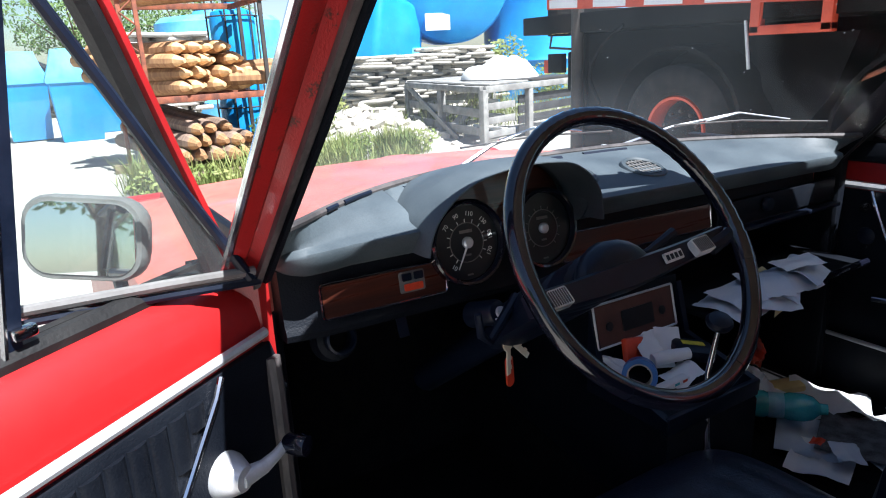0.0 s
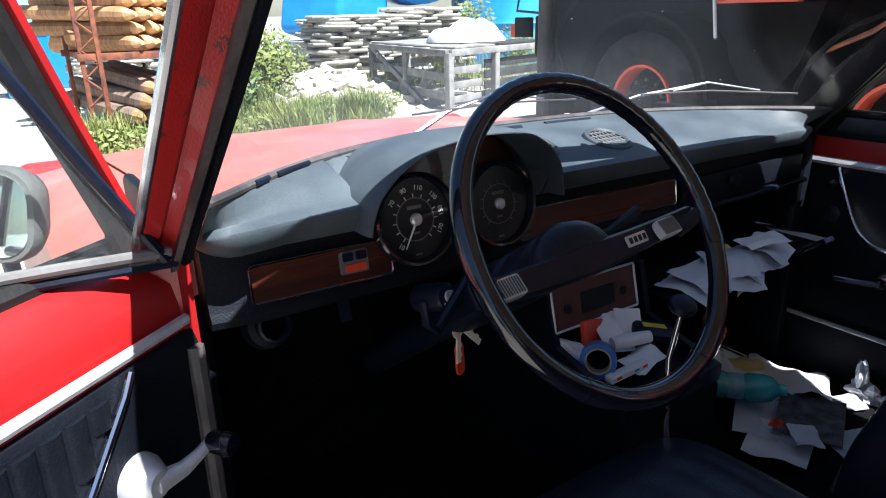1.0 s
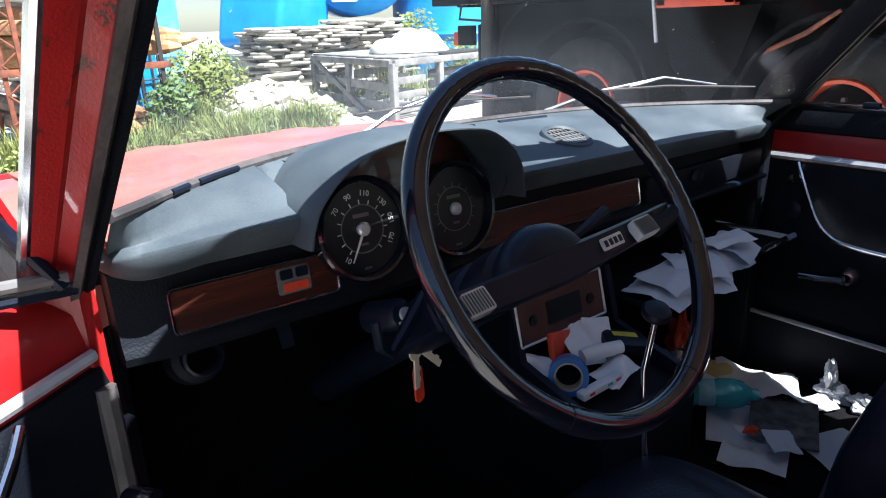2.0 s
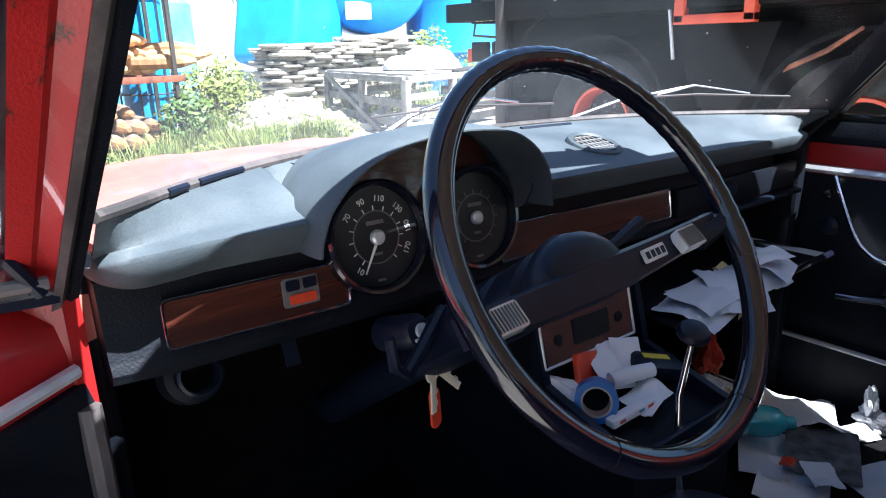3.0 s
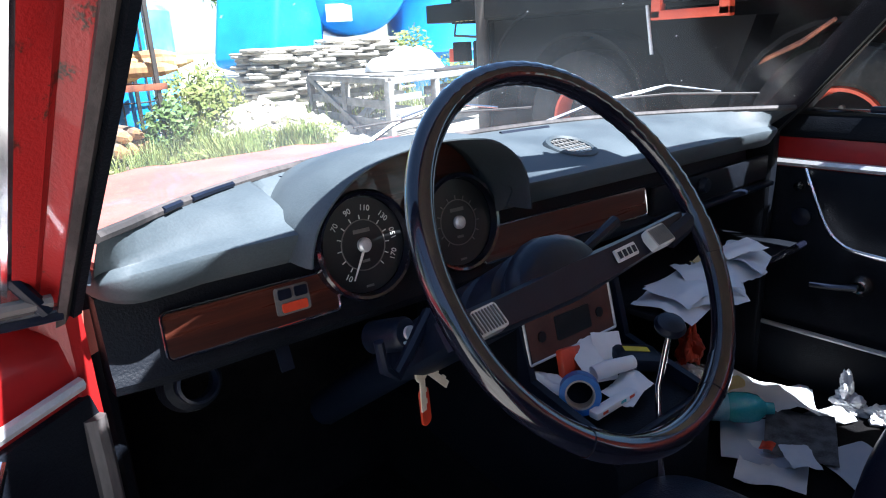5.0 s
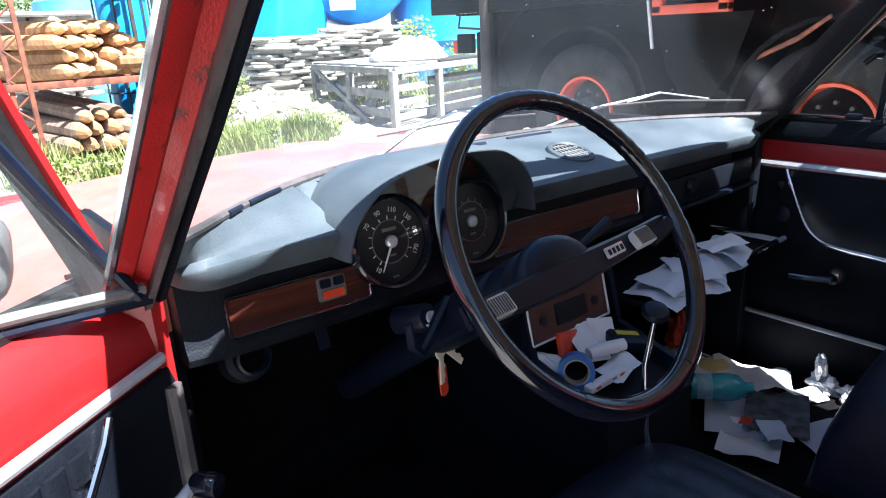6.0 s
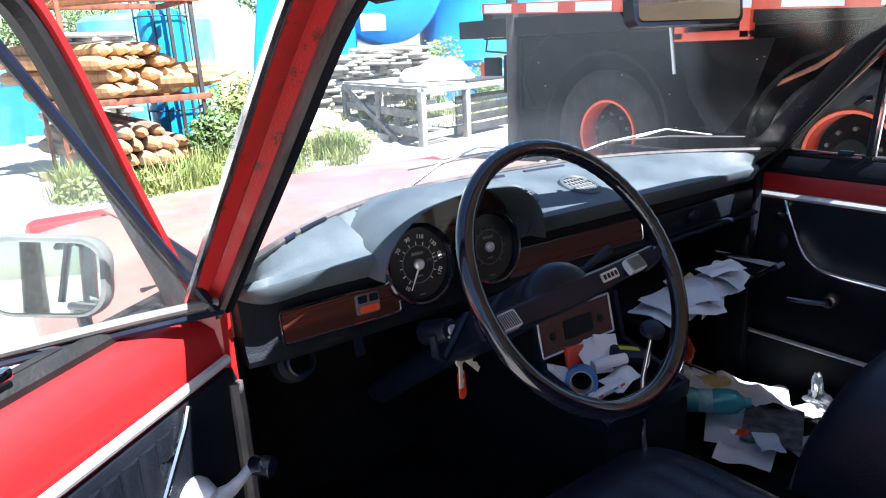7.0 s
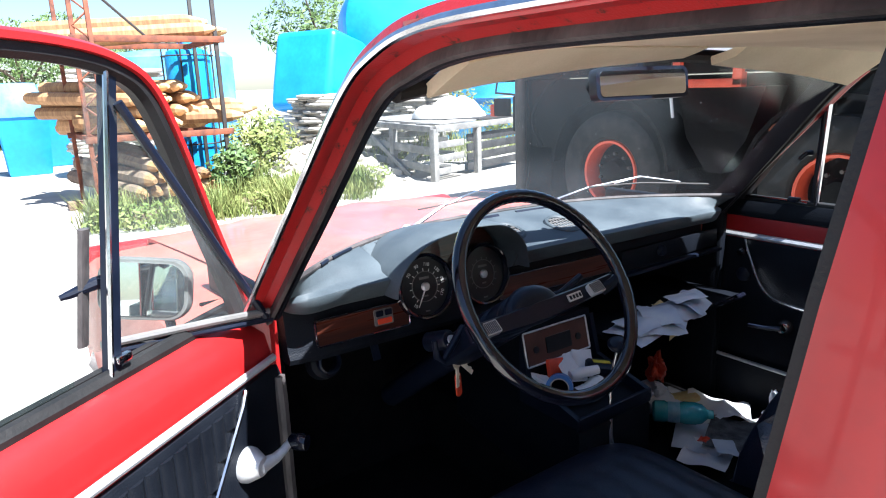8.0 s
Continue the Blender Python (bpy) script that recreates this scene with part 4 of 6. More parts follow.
part("divider_moulding", tube([dpt(vp(f, 0.010)[0], -0.042, vp(f, 0)[1]) for f in (0, 1)], 0.0035, 6), CHROME, door)
# the main pane is wound down: only its top edge shows above the belt
part("window_pane", grid(lambda u, v: dpt(0.33 + 0.50 * u, -0.055, 0.93 + 0.052 * v), 4, 2, 0.004), DGLASS, door, "wound-down window pane")
def ql_point(u, z):
    """A place on the swung-out quarter light: its front edge stands inwards, its rear edge outwards."""
    return dpt(u, 0.018 - 0.553 * (u - 0.014) + 0.15 * (z - 0.957), z)


QL = [(0.014, 0.957), (0.083, 1.078), (0.142, 1.187), (0.208, 1.305), (0.242, 1.345), (0.254, 0.990), (0.240, 0.976)]
gq = bmesh.new()
gq.faces.new([gq.verts.new(ql_point(*p)) for p in QL])
bmesh.ops.solidify(gq, geom=gq.faces[:], thickness=0.004)
ql = part("quarter_light", gq, QGLASS, door, "hinged quarter light standing ajar")
ql.visible_shadow = False
part("quarter_light_frame", tube([ql_point(0.004, 0.950), ql_point(0.10, 0.960), ql_point(0.224, 0.970)], 0.005, 8), PLASTIC, ql)
part("quarter_light_frame", tube([ql_point(*p) for p in QL[:4]], 0.0065, 8), PLASTIC, ql)
part("quarter_light_rail", tube([ql_point(0.010, 0.965), ql_point(0.10, 0.974), ql_point(0.234, 0.984)], 0.006, 8), GREYP, ql)
part("quarter_light_rail", tube([ql_point(0.006, 0.956), ql_point(0.10, 0.966), ql_point(0.224, 0.976)], 0.003, 6), CHROME, ql)
part("quarter_light_frame", tube([ql_point(0.254, 0.990), ql_point(0.248, 1.15)], 0.010, 8, flat=0.5), GREYSEAL, ql)
part("quarter_light_catch", tube([ql_point(0.224, 1.072), ql_point(0.239, 1.074), ql_point(0.266, 1.066), ql_point(0.276, 1.064)], [0.013, 0.009, 0.006, 0.004], 8), PLASTIC, ql)
part("catch_keeper", box((0, 0, 0), (0.024, 0.010, 0.012), DM @ Matrix.Translation((0.262, -0.038, 0.984)), bev=0.003), CHROME, door)
# wing mirror
MC = dpt(0.112, -0.128, 1.024)
MX = Vector((1, -0.58, -0.12)).normalized()
MQ = frame_at(MC, MX, (0.12, 0.10, 1))
mrr = part("wing_mirror", loft([[MQ @ Vector((x * s, y * s, z)) for x, y in rounded(0.132, 0.092, 0.030, 5)] for s, z in ((1.0, 0.0), (1.05, -0.006), (1.05, -0.02), (0.92, -0.045), (0.6, -0.06))]), GREYP, door, "grey plastic wing mirror")
part("mirror_glass", prism(rounded(0.122, 0.082, 0.026, 5), 0.0015, MQ), MIRROR, mrr)
part("mirror_stem", tube([MQ @ Vector((0.035, -0.042, -0.012)), MQ @ Vector((0.04, -0.062, -0.012)), dpt(0.077, -0.10, 0.94)], 0.008, 8), PLASTIC, mrr)
part("hinge", box((0.135, 0.872, 0.78), (0.05, 0.03, 0.05), bev=0.006), RED_OLD, car)
part("hinge", box((0.135, 0.872, 0.48), (0.05, 0.03, 0.05), bev=0.006), RED_OLD, car)
part("courtesy_switch", lathe([(0.009, 0), (0.009, 0.008), (0.006, 0.014), (0.001, 0.015)], 14, frame_at((0.150, 0.862, 0.735), (1, 0, 0), (0, 0, 1))), SATIN, car)

# ---- passenger's door, shut ----
rdoor = part("front_door", loft([[Vector(p) for p in ((1.503, y, 0.36), (1.500, y, 0.885), (1.503, y, 0.930), (1.512, y, 0.962), (1.53, y, 0.975), (1.56, y, 0.972), (1.592, y, 0.86), (1.597, y, 0.6), (1.58, y, 0.33))] for y in (0.895, 0.88, 0.4, -0.0)]), RED, car, "closed red front door")
part("door_card", loft([[Vector(p) for p in ((1.505, y, 0.37), (1.494, y, 0.375), (1.489, y, 0.865), (1.494, y, 0.873), (1.505, y, 0.873))] for y in (0.887, 0.88, 0.01, 0.0)]), VINYL, rdoor, "black vinyl door card")
part("door_moulding", loft([[Vector((1.497 - w, y, z)) for w, z in ((0, 0.875), (0.006, 0.877), (0.009, 0.883), (0.006, 0.890), (0, 0.892))] for y in (0.878, 0.0)]), SATIN, rdoor)
part("door_moulding", tube([(1.490, 0.882, 0.527), (1.484, 0.87, 0.527), (1.484, 0.02, 0.527)], 0.0055, 8), SATIN, rdoor)
part("pull_handle", tube(smooth_path([(1.486, 0.783, 0.874), (1.478, 0.765, 0.84), (1.468, 0.73, 0.775), (1.462, 0.698, 0.742), (1.460, 0.65, 0.728), (1.460, 0.5, 0.722), (1.475, 0.42, 0.722)], 4), 0.0065, 8, flat=0.6), CHROME, rdoor, "curved chrome pull handle")
part("lock_knob", lathe([(0.010, 0), (0.012, 0.004), (0.008, 0.014), (0.001, 0.015)], 16, frame_at((1.488, 0.79, 0.838), (0, -1, 0), (0, 0, 1))), CHROME, rdoor)
part("release_cup", lathe([(0.020, 0), (0.019, 0.006), (0.010, 0.010), (0.001, 0.011)], 18, frame_at((1.490, 0.782, 0.775), (0, -1, 0), (0, 0, 1))), PLASTIC, rdoor)
rk = part("window_crank", lathe([(0.022, 0), (0.020, 0.010), (0.012, 0.022), (0.001, 0.024)], 20, frame_at((1.490, 0.655, 0.655), (0, -1, 0), (0, 0, 1))), CHROME, rdoor)
part("crank_arm", tube([(1.468, 0.655, 0.655), (1.462, 0.70, 0.648), (1.458, 0.74, 0.645)], [0.008, 0.006, 0.005], 8), PLASTIC, rk)
part("belt_seal", box((1.522, 0.42, 0.983), (0.024, 0.86, 0.016), bev=0.004), RUBBER, rdoor)
part("belt_trim", loft([[Vector(p) for p in ((1.5015, y, 0.934), (1.498, y, 0.938), (1.500, y, 0.962), (1.508, y, 0.980), (1.518, y, 0.982), (1.512, y, 0.950))] for y in (0.89, 0.87, 0.4, 0.0)]), VINYL, rdoor, "black vinyl belt trim")
RF = smooth_path([(1.525, 0.86, 0.965), (1.520, 0.82, 0.99), (1.505, 0.72, 1.120), (1.485, 0.60, 1.278), (1.478, 0.54, 1.318), (1.476, 0.44, 1.336), (1.476, 0.2, 1.34), (1.476, 0.0, 1.335)], 4)
part("window_frame", tube(RF, 0.017, 8), RUBBER, rdoor)
part("window_divider", tube([(1.522, 0.628, 0.985), (1.487, 0.600, 1.310)], 0.010, 8), PLASTIC, rdoor)
part("divider_moulding", tube([(1.510, 0.617, 0.985), (1.475, 0.589, 1.310)], 0.0055, 8), CHROME, rdoor)
part("quarter_light_catch", tube([(1.508, 0.64, 1.115), (1.495, 0.645, 1.115), (1.490, 0.66, 1.10)], [0.008, 0.006, 0.005], 8), PLASTIC, rdoor)
part("quarter_light_catch", box((1.508, 0.672, 0.994), (0.016, 0.03, 0.012), bev=0.003), PLASTIC, rdoor)
def on_curve(pts, z):
    """The place at height z on the rising front part of a curve."""
    for p, q in zip(pts, pts[1:]):
        if p.z <= z <= q.z:
            return p.lerp(q, (z - p.z) / max(1e-6, q.z - p.z))
    return pts[0] if z < pts[0].z else max(pts, key=lambda p: p.z)


cover = []
for k in range(9):
    z = 0.955 + (1.315 - 0.955) * k / 8
    a, b = on_curve(INN, z), on_curve(RF, z)
    a, b = Vector((2 * XC - a.x, a.y, z)), Vector((b.x - 0.012, b.y, z))
    cover.append([a, a.lerp(b, 0.5) + Vector((-0.008, -0.006, 0)), b, b + Vector((0.02, 0.035, 0)), a + Vector((0.01, 0.04, 0))])
part("pillar_cover", loft(cover), VINYL, car, "black pillar trim")
gr = bmesh.new()
gr.faces.new([gr.verts.new(p) for p in ((1.528, 0.85, 0.98), (1.505, 0.70, 1.15), (1.486, 0.58, 1.30), (1.480, 0.45, 1.335), (1.480, 0.0, 1.335), (1.528, 0.0, 0.98))])
part("window_pane", gr, DGLASS, rdoor).visible_shadow = False
part("belt_rail", tube([(1.512, 0.83, 0.990), (1.512, 0.64, 0.988)], 0.004, 6), CHROME, rdoor)


# ---- wipers ----
def wiper(x0, x1, pivot):
    w = part("wiper", tube([ws_base(x) + Vector((0, 0.022, 0.024 + h)) for x, h in ((x0, 0.002), ((x0 + x1) / 2, 0.006), (x1, 0.0))], 0.0020, 6), STEELDK, car, "bright metal wiper")
    m = ws_base((x0 + x1) / 2) + Vector((0, 0.03, 0.046))
    part("wiper_bridge", tube([ws_base(x0 * 0.75 + x1 * 0.25) + Vector((0, 0.024, 0.030)), m, ws_base(x0 * 0.2 + x1 * 0.8) + Vector((0, 0.024, 0.030))], 0.0019, 6), CHROME, w)
    part("wiper_arm", tube([Vector(pivot), lerp(pivot, m, 0.5) + Vector((0, 0.0, 0.012)), m], [0.006, 0.0035, 0.0024], 6), CHROME, w)
    part("wiper_spindle", lathe([(0.014, -0.02), (0.014, 0.008), (0.006, 0.016), (0.001, 0.017)], 14, Matrix.Translation(pivot)), SATIN, w)


wiper(0.60, 0.98, (0.60, 1.10, 0.985))
wiper(1.13, 1.405, (1.00, 1.10, 0.985))

# ---- loose things in the car ----
rnd = random.Random(4)


def sheet(name, c, w, h, turn, material, label, category, curl=0.01, tilt=(0, 0), group="", bend=0.0, seed=0):
    """A sheet of paper: slightly curled and creased, with droop past its edge."""
    m = Matrix.Translation(c) @ pose(0, 0, 0, tilt[0], tilt[1], turn)

    def f(u, v):
        x, y = w * (u - 0.5), h * (v - 0.5)
        z = curl * (noise.noise(Vector((u * 1.7 + seed, v * 1.7, seed * 3.1))) + 0.35 * abs(noise.noise(Vector((u * 5 + seed, v * 5, seed))))) - bend * (max(0, 0.5 - v)) ** 2
        return m @ Vector((x, y, z))
    return solo(name, grid(f, 10, 12, 0.0006), material, label, category, group)


SHELF = "papers on the parcel shelf"
k = 0
# The heap's blue-grey is shade put into the colour; the sunlit one stays white.
for x, y, w, h, t, mt in ((1.01, 0.772, 0.12, 0.10, 12, PAPERB), (1.07, 0.768, 0.14, 0.10, -18, PAPERB), (1.14, 0.77, 0.10, 0.09, 30, PAPERB), (1.19, 0.775, 0.11, 0.08, -8, PAPERB), (1.05, 0.775, 0.15, 0.08, 5, PAPERB), (1.10, 0.77, 0.09, 0.09, -35, PAPERB), (1.23, 0.77, 0.09, 0.08, 15, PAPERB)):
    sheet("paper_sheet", (x, y, 0.735 + 0.004 * k), w, h, t, mt, "loose pale paper sheet heaped on the parcel shelf", "paper", 0.012, (3, 2 - k), SHELF, 0.05, k + 1)
    k += 1
sheet("paper_sheet", (1.215, 0.775, 0.772), 0.10, 0.05, -14, PAPER, "bright white folded paper sticking out of the heap", "paper", 0.008, (4, -4), SHELF, 0.0, 21)
sheet("paper_sheet", (1.185, 0.80, 0.737), 0.05, 0.08, 10, YELLOW, "yellowish paper sheet hanging from the shelf", "paper", 0.012, (20, 0), SHELF, 0.25, 22)

FL = "litter on the passenger's floor"
sheet("paper_sheet", (1.355, 0.745, 0.425), 0.13, 0.16, 38, PAPER, "sunlit crumpled white paper on the floor", "paper", 0.035, (3, -4), FL, 0, 31)
sheet("paper_sheet", (1.20, 0.705, 0.414), 0.15, 0.12, 30, PAPERB, "white paper sheet on the floor", "paper", 0.015, (1, 1), FL, 0, 32)
sheet("paper_sheet", (1.145, 0.645, 0.418), 0.14, 0.11, 20, PAPER, "torn white paper sheet on the floor", "paper", 0.02, (3, 2), FL, 0, 33)
sheet("magazine", (1.262, 0.650, 0.424), 0.16, 0.12, 24, LEAFLET, "dark printed leaflet on the floor", "magazine", 0.01, (2, -2), FL, 0, 34)
sheet("paper_sheet", (1.165, 0.61, 0.440), 0.06, 0.05, 50, PAPERB, "small pale slip on the leaflet", "paper", 0.012, (2, -2), FL, 0, 35)
sheet("paper_sheet", (1.255, 0.545, 0.412), 0.12, 0.11, 60, PAPERB, "white paper sheet on the floor in a shade-blue colour", "paper", 0.008, (0, 0), FL, 0, 36)
sheet("paper_sheet", (1.245, 0.85, 0.45), 0.10, 0.14, -20, PAPER, "crumpled white paper by the console", "paper", 0.04, (8, 12), FL, 0, 37)
sheet("card", (1.15, 0.66, 0.446), 0.030, 0.022, 12, ORANGE, "small red printed card", "card", 0.006, (0, 0), FL, 0, 38)
sheet("plastic_film", (1.36, 0.66, 0.412), 0.14, 0.05, -30, PAPERG, "clear grey plastic wrapper", "wrapper", 0.02, (0, 0), FL, 0, 39)


def crumple(name, c, s, material, label, category, seed):
    bm = bmesh.new()
    bmesh.ops.create_icosphere(bm, subdivisions=4, radius=1.0)
    for v in bm.verts:
        n = v.co.normalized()
        k = 0.75 + 0.5 * noise.noise(n * 1.6 + Vector((seed, 0, 0))) + 0.3 * abs(noise.noise(n * 4 + Vector((0, seed, 0))))
        v.co = Vector((n.x * s[0] * k, n.y * s[1] * k, n.z * s[2] * k)) + Vector(c)
    return solo(name, bm, material, label, category, FL, sharp=20)


crumple("tissue", (1.450, 0.635, 0.415), (0.034, 0.036, 0.030), PAPER, "crumpled white tissue in the sun", "tissue", 3)
crumple("tissue", (1.440, 0.642, 0.462), (0.015, 0.014, 0.034), PAPER, "upright twist of white tissue", "tissue", 5)
crumple("tissue", (1.446, 0.570, 0.415), (0.028, 0.034, 0.022), PAPER, "crumpled white tissue in the sun", "tissue", 8)
solo("foam_block", box((0, 0, 0), (0.085, 0.045, 0.03), Matrix.Translation((1.328, 0.84, 0.425)) @ pose(0, 0, 0, 4, -6, -28), bev=0.006), YELLOW, "yellow foam sponge block", "sponge", FL)
crumple("red_bag", (1.238, 0.87, 0.535), (0.03, 0.028, 0.05), ORANGE, "crumpled red plastic bag", "bag", 11)
crumple("carrier_bag", (1.235, 0.87, 0.455), (0.05, 0.05, 0.045), PAPER, "crumpled white plastic bag", "bag", 13)
bmx = Matrix.Translation((1.150, 0.812, 0.462)) @ (Vector((0.62, -0.78, 0.03)).to_track_quat("Z", "Y").to_matrix().to_4x4())
bot = solo("drink_bottle", lathe([(0.001, 0.0), (0.022, 0.0), (0.028, 0.006), (0.029, 0.03), (0.026, 0.036), (0.026, 0.07), (0.029, 0.078), (0.029, 0.105), (0.025, 0.122), (0.012, 0.136), (0.011, 0.15), (0.001, 0.15)], 24, bmx), TEAL, "crushed turquoise plastic bottle lying on papers", "bottle", FL)
part("bottle_label", lathe([(0.0265, 0.038), (0.0268, 0.04), (0.0268, 0.066), (0.0265, 0.068)], 24, bmx, close=True), mat("pale_blue_label", (0.2, 0.5, 0.62), (0.35, 0.6, 0.7), rough=0.4, scale=60), bot)

# console tray
TR = "odds and ends in the console tray"
TX = Matrix.Translation((0.733, 0.742, 0.684)) @ (Vector((-0.72, -0.62, 0.30)).to_track_quat("Z", "Y").to_matrix().to_4x4())
tape = solo("tape_roll", lathe([(0.0205, -0.016), (0.0205, 0.016), (0.0285, 0.016), (0.0285, -0.016)], 32, TX, close=True), TAPEBLUE, "roll of blue adhesive tape", "tape", TR)
part("tape_core", lathe([(0.0180, -0.0155), (0.0180, 0.0155), (0.0204, 0.0155), (0.0204, -0.0155)], 32, TX, close=True), mat("card_core", (0.5, 0.46, 0.4), rough=0.8), tape)
sheet("paper_sheet", (0.802, 0.775, 0.700), 0.060, 0.075, -12, PAPER, "folded white paper leaning in the tray", "paper", 0.008, (38, 6), TR, 0, 41)
sheet("paper_sheet", (0.834, 0.770, 0.700), 0.045, 0.065, -30, PAPER, "folded white paper leaning in the tray", "paper", 0.008, (44, 4), TR, 0, 42)
sheet("paper_sheet", (0.716, 0.785, 0.69), 0.04, 0.05, 30, PAPER, "crumpled white slip in the tray", "paper", 0.02, (25, -10), TR, 0, 43)
sheet("receipt", (0.806, 0.716, 0.674), 0.075, 0.05, 12, PAPER, "curled till receipt in the tray", "receipt", 0.014, (6, 0), TR, 0, 44)
solo("paper_roll", tube([(0.775, 0.752, 0.694), (0.795, 0.745, 0.697), (0.838, 0.730, 0.698)], [0.011, 0.012, 0.010], 14), PAPER, "small roll of white paper", "paper", TR)
solo("orange_packet", box((0, 0, 0), (0.055, 0.012, 0.045), Matrix.Translation((0.770, 0.790, 0.70)) @ pose(0, 0, 0, -18, 12, 8), bev=0.004), ORANGE, "orange packet leaning in the tray", "packet", TR)
pch = solo("black_pouch", box((0, 0, 0), (0.075, 0.05, 0.024), Matrix.Translation((0.865, 0.745, 0.69)) @ pose(0, 0, 0, 8, 10, -30), bev=0.009), PLASTIC, "black pouch with a yellow print", "pouch", TR)
part("yellow_mark", box((0, 0.004, 0.0125), (0.04, 0.012, 0.001), Matrix.Translation((0.865, 0.745, 0.69)) @ pose(0, 0, 0, 8, 10, -30)), YPRINT, pch)
PM = Matrix.Translation((0.760, 0.706, 0.672)) @ pose(0, 0, 0, 0, -4, -3)
pen = solo("test_strip_box", box((0, 0, 0), (0.082, 0.016, 0.011), PM, bev=0.002), PAPER, "narrow white box with coloured marks", "box", TR)
for dx, mt in ((-0.025, ORANGE), (0.012, TEAL), (0.03, ORANGE)):
    part("colour_mark", box((dx, -0.0082, 0.001), (0.010, 0.001, 0.004), PM), mt, pen)
# keys hanging from the lock
keys = thing("key_bunch", (0.471, 0.765, 0.838), "bunch of keys with an orange tag hanging from the ignition lock", "keys")
part("key_ring", tube([Vector((0.466 + 0.011 * math.cos(t), 0.751, 0.834 + 0.014 * math.sin(t))) for t in (2 * math.pi * i / 20 for i in range(20))], 0.0011, 6, loop=True), CHROME, keys)
part("ignition_key", box((0.463, 0.752, 0.850), (0.018, 0.022, 0.003), bev=0.001), SATIN, keys)


def key(m, material):
    bm = lathe([(0.001, 0), (0.0125, 0), (0.0135, 0.0012), (0.0125, 0.0024), (0.001, 0.0024)], 20, m)
    box((0, -0.030, 0.0012), (0.0085, 0.040, 0.0022), m, bm=bm)
    box((0.005, -0.040, 0.0012), (0.003, 0.006, 0.0022), m, bm=bm)
    box((0.005, -0.026, 0.0012), (0.003, 0.005, 0.0022), m, bm=bm)
    part("key", bm, material, keys)


key(frame_at((0.472, 0.752, 0.812), (1, 0.35, 0), (0.0, 0.0, 1)), BRASS)
key(frame_at((0.475, 0.755, 0.816), (0.8, 0.3, 0.75), (-0.7, 0, 0.72)), BRASS)
part("key_tag", prism(rounded(0.016, 0.048, 0.007), 0.003, frame_at((0.477, 0.757, 0.764), (1, 0.3, 0.06), (-0.06, 0, 1))), ORANGE, keys, "orange plastic tag")

# ---- the yard ----
def place(ob, c, d, up=(0, 0, 1), s=(1, 1, 1)):
    """Pose an object built along z so that it points along d."""
    return Matrix.Translation(c) @ Vector(d).to_track_quat("Z", "Y").to_matrix().to_4x4() @ Matrix.Diagonal((*s, 1))


def post_mesh(material, tip, seed):
    """A round fence post with a sharpened end, along z."""
    bm = bmesh.new()
    secs = []
    for z, r in ((0, 0.9), (0.02, 1.0), (0.5, 1.02), (1.0, 0.97), (1.5, 1.0), (1.74, 0.98), (1.80, 0.80), (1.92, 0.34), (1.93, 0.30)):
        secs.append([Vector(((0.088 * r + 0.006 * noise.noise(Vector((math.cos(a) * 1.2, math.sin(a) * 1.2, z * 2 + seed)))) * math.cos(a) + 0.02 * math.sin(z * 1.7 + seed), 0.088 * r * math.sin(a), z)) for a in (2 * math.pi * i / 9 for i in range(9))])
    loft(secs, bm=bm)
    me = to_mesh("fence_post", bm, material, 30)
    me.materials.append(tip)
    for p in me.polygons:
        if p.center.z > 1.77:
            p.material_index = 1
    return me


posts_new = [post_mesh(LOG, LOGEND, s) for s in range(4)]
posts_dark = [post_mesh(LOGDARK, LOG, s + 7) for s in range(4)]


def log(me, c, d, label, group, s=1.0):
    ob = new("fence_post", me)
    ob.matrix_basis = place(ob, c, d, s=(s, s, 1))
    return tagged(ob, label, "fence post", group)


UPG = "sharpened posts on the rack shelf"
way = Vector((0.42, -0.91, 0.0)).normalized()
across = Vector((0.91, 0.42, 0.0))
for row, n in enumerate((7, 7, 6, 5)):
    for i in range(n):
        e = Vector((1.55, 8.0, 0.965)) + across * (0.165 * (i + 0.5 * (row % 2)) ) + Vector((0, 0, 0.140 * row))
        d = way + Vector((rnd.uniform(-0.12, 0.12), rnd.uniform(-0.1, 0.1), rnd.uniform(-0.03, 0.03)))
        d.normalize()
        log(posts_new[rnd.randrange(4)], e - d * (1.93 + rnd.uniform(-0.12, 0.10)), d, "peeled round fence post with a sharpened tip on a rack", UPG, rnd.uniform(0.85, 1.1))
for i, (x, z) in enumerate(((2.55, 1.02), (2.70, 1.08), (2.62, 1.16), (2.85, 1.10))):
    d = Vector((0.9, -0.42, 0.02 * i)).normalized()
    log(posts_new[i], Vector((x + 0.15, 8.05 + 0.1 * i, z)) - d * 1.9, d, "peeled round fence post lying askew on the rack", UPG, 0.95)
for i in range(5):
    d = Vector((0.95, -0.30, 0.05)).normalized()
    log(posts_new[i % 4], Vector((2.45 + 0.12 * (i % 3), 8.0 + 0.16 * i, 2.02 + 0.13 * (i // 3))) - d * 1.9, d, "peeled fence post on the rack's top shelf", "posts on the top shelf")
LOWG = "dark posts under the rack"
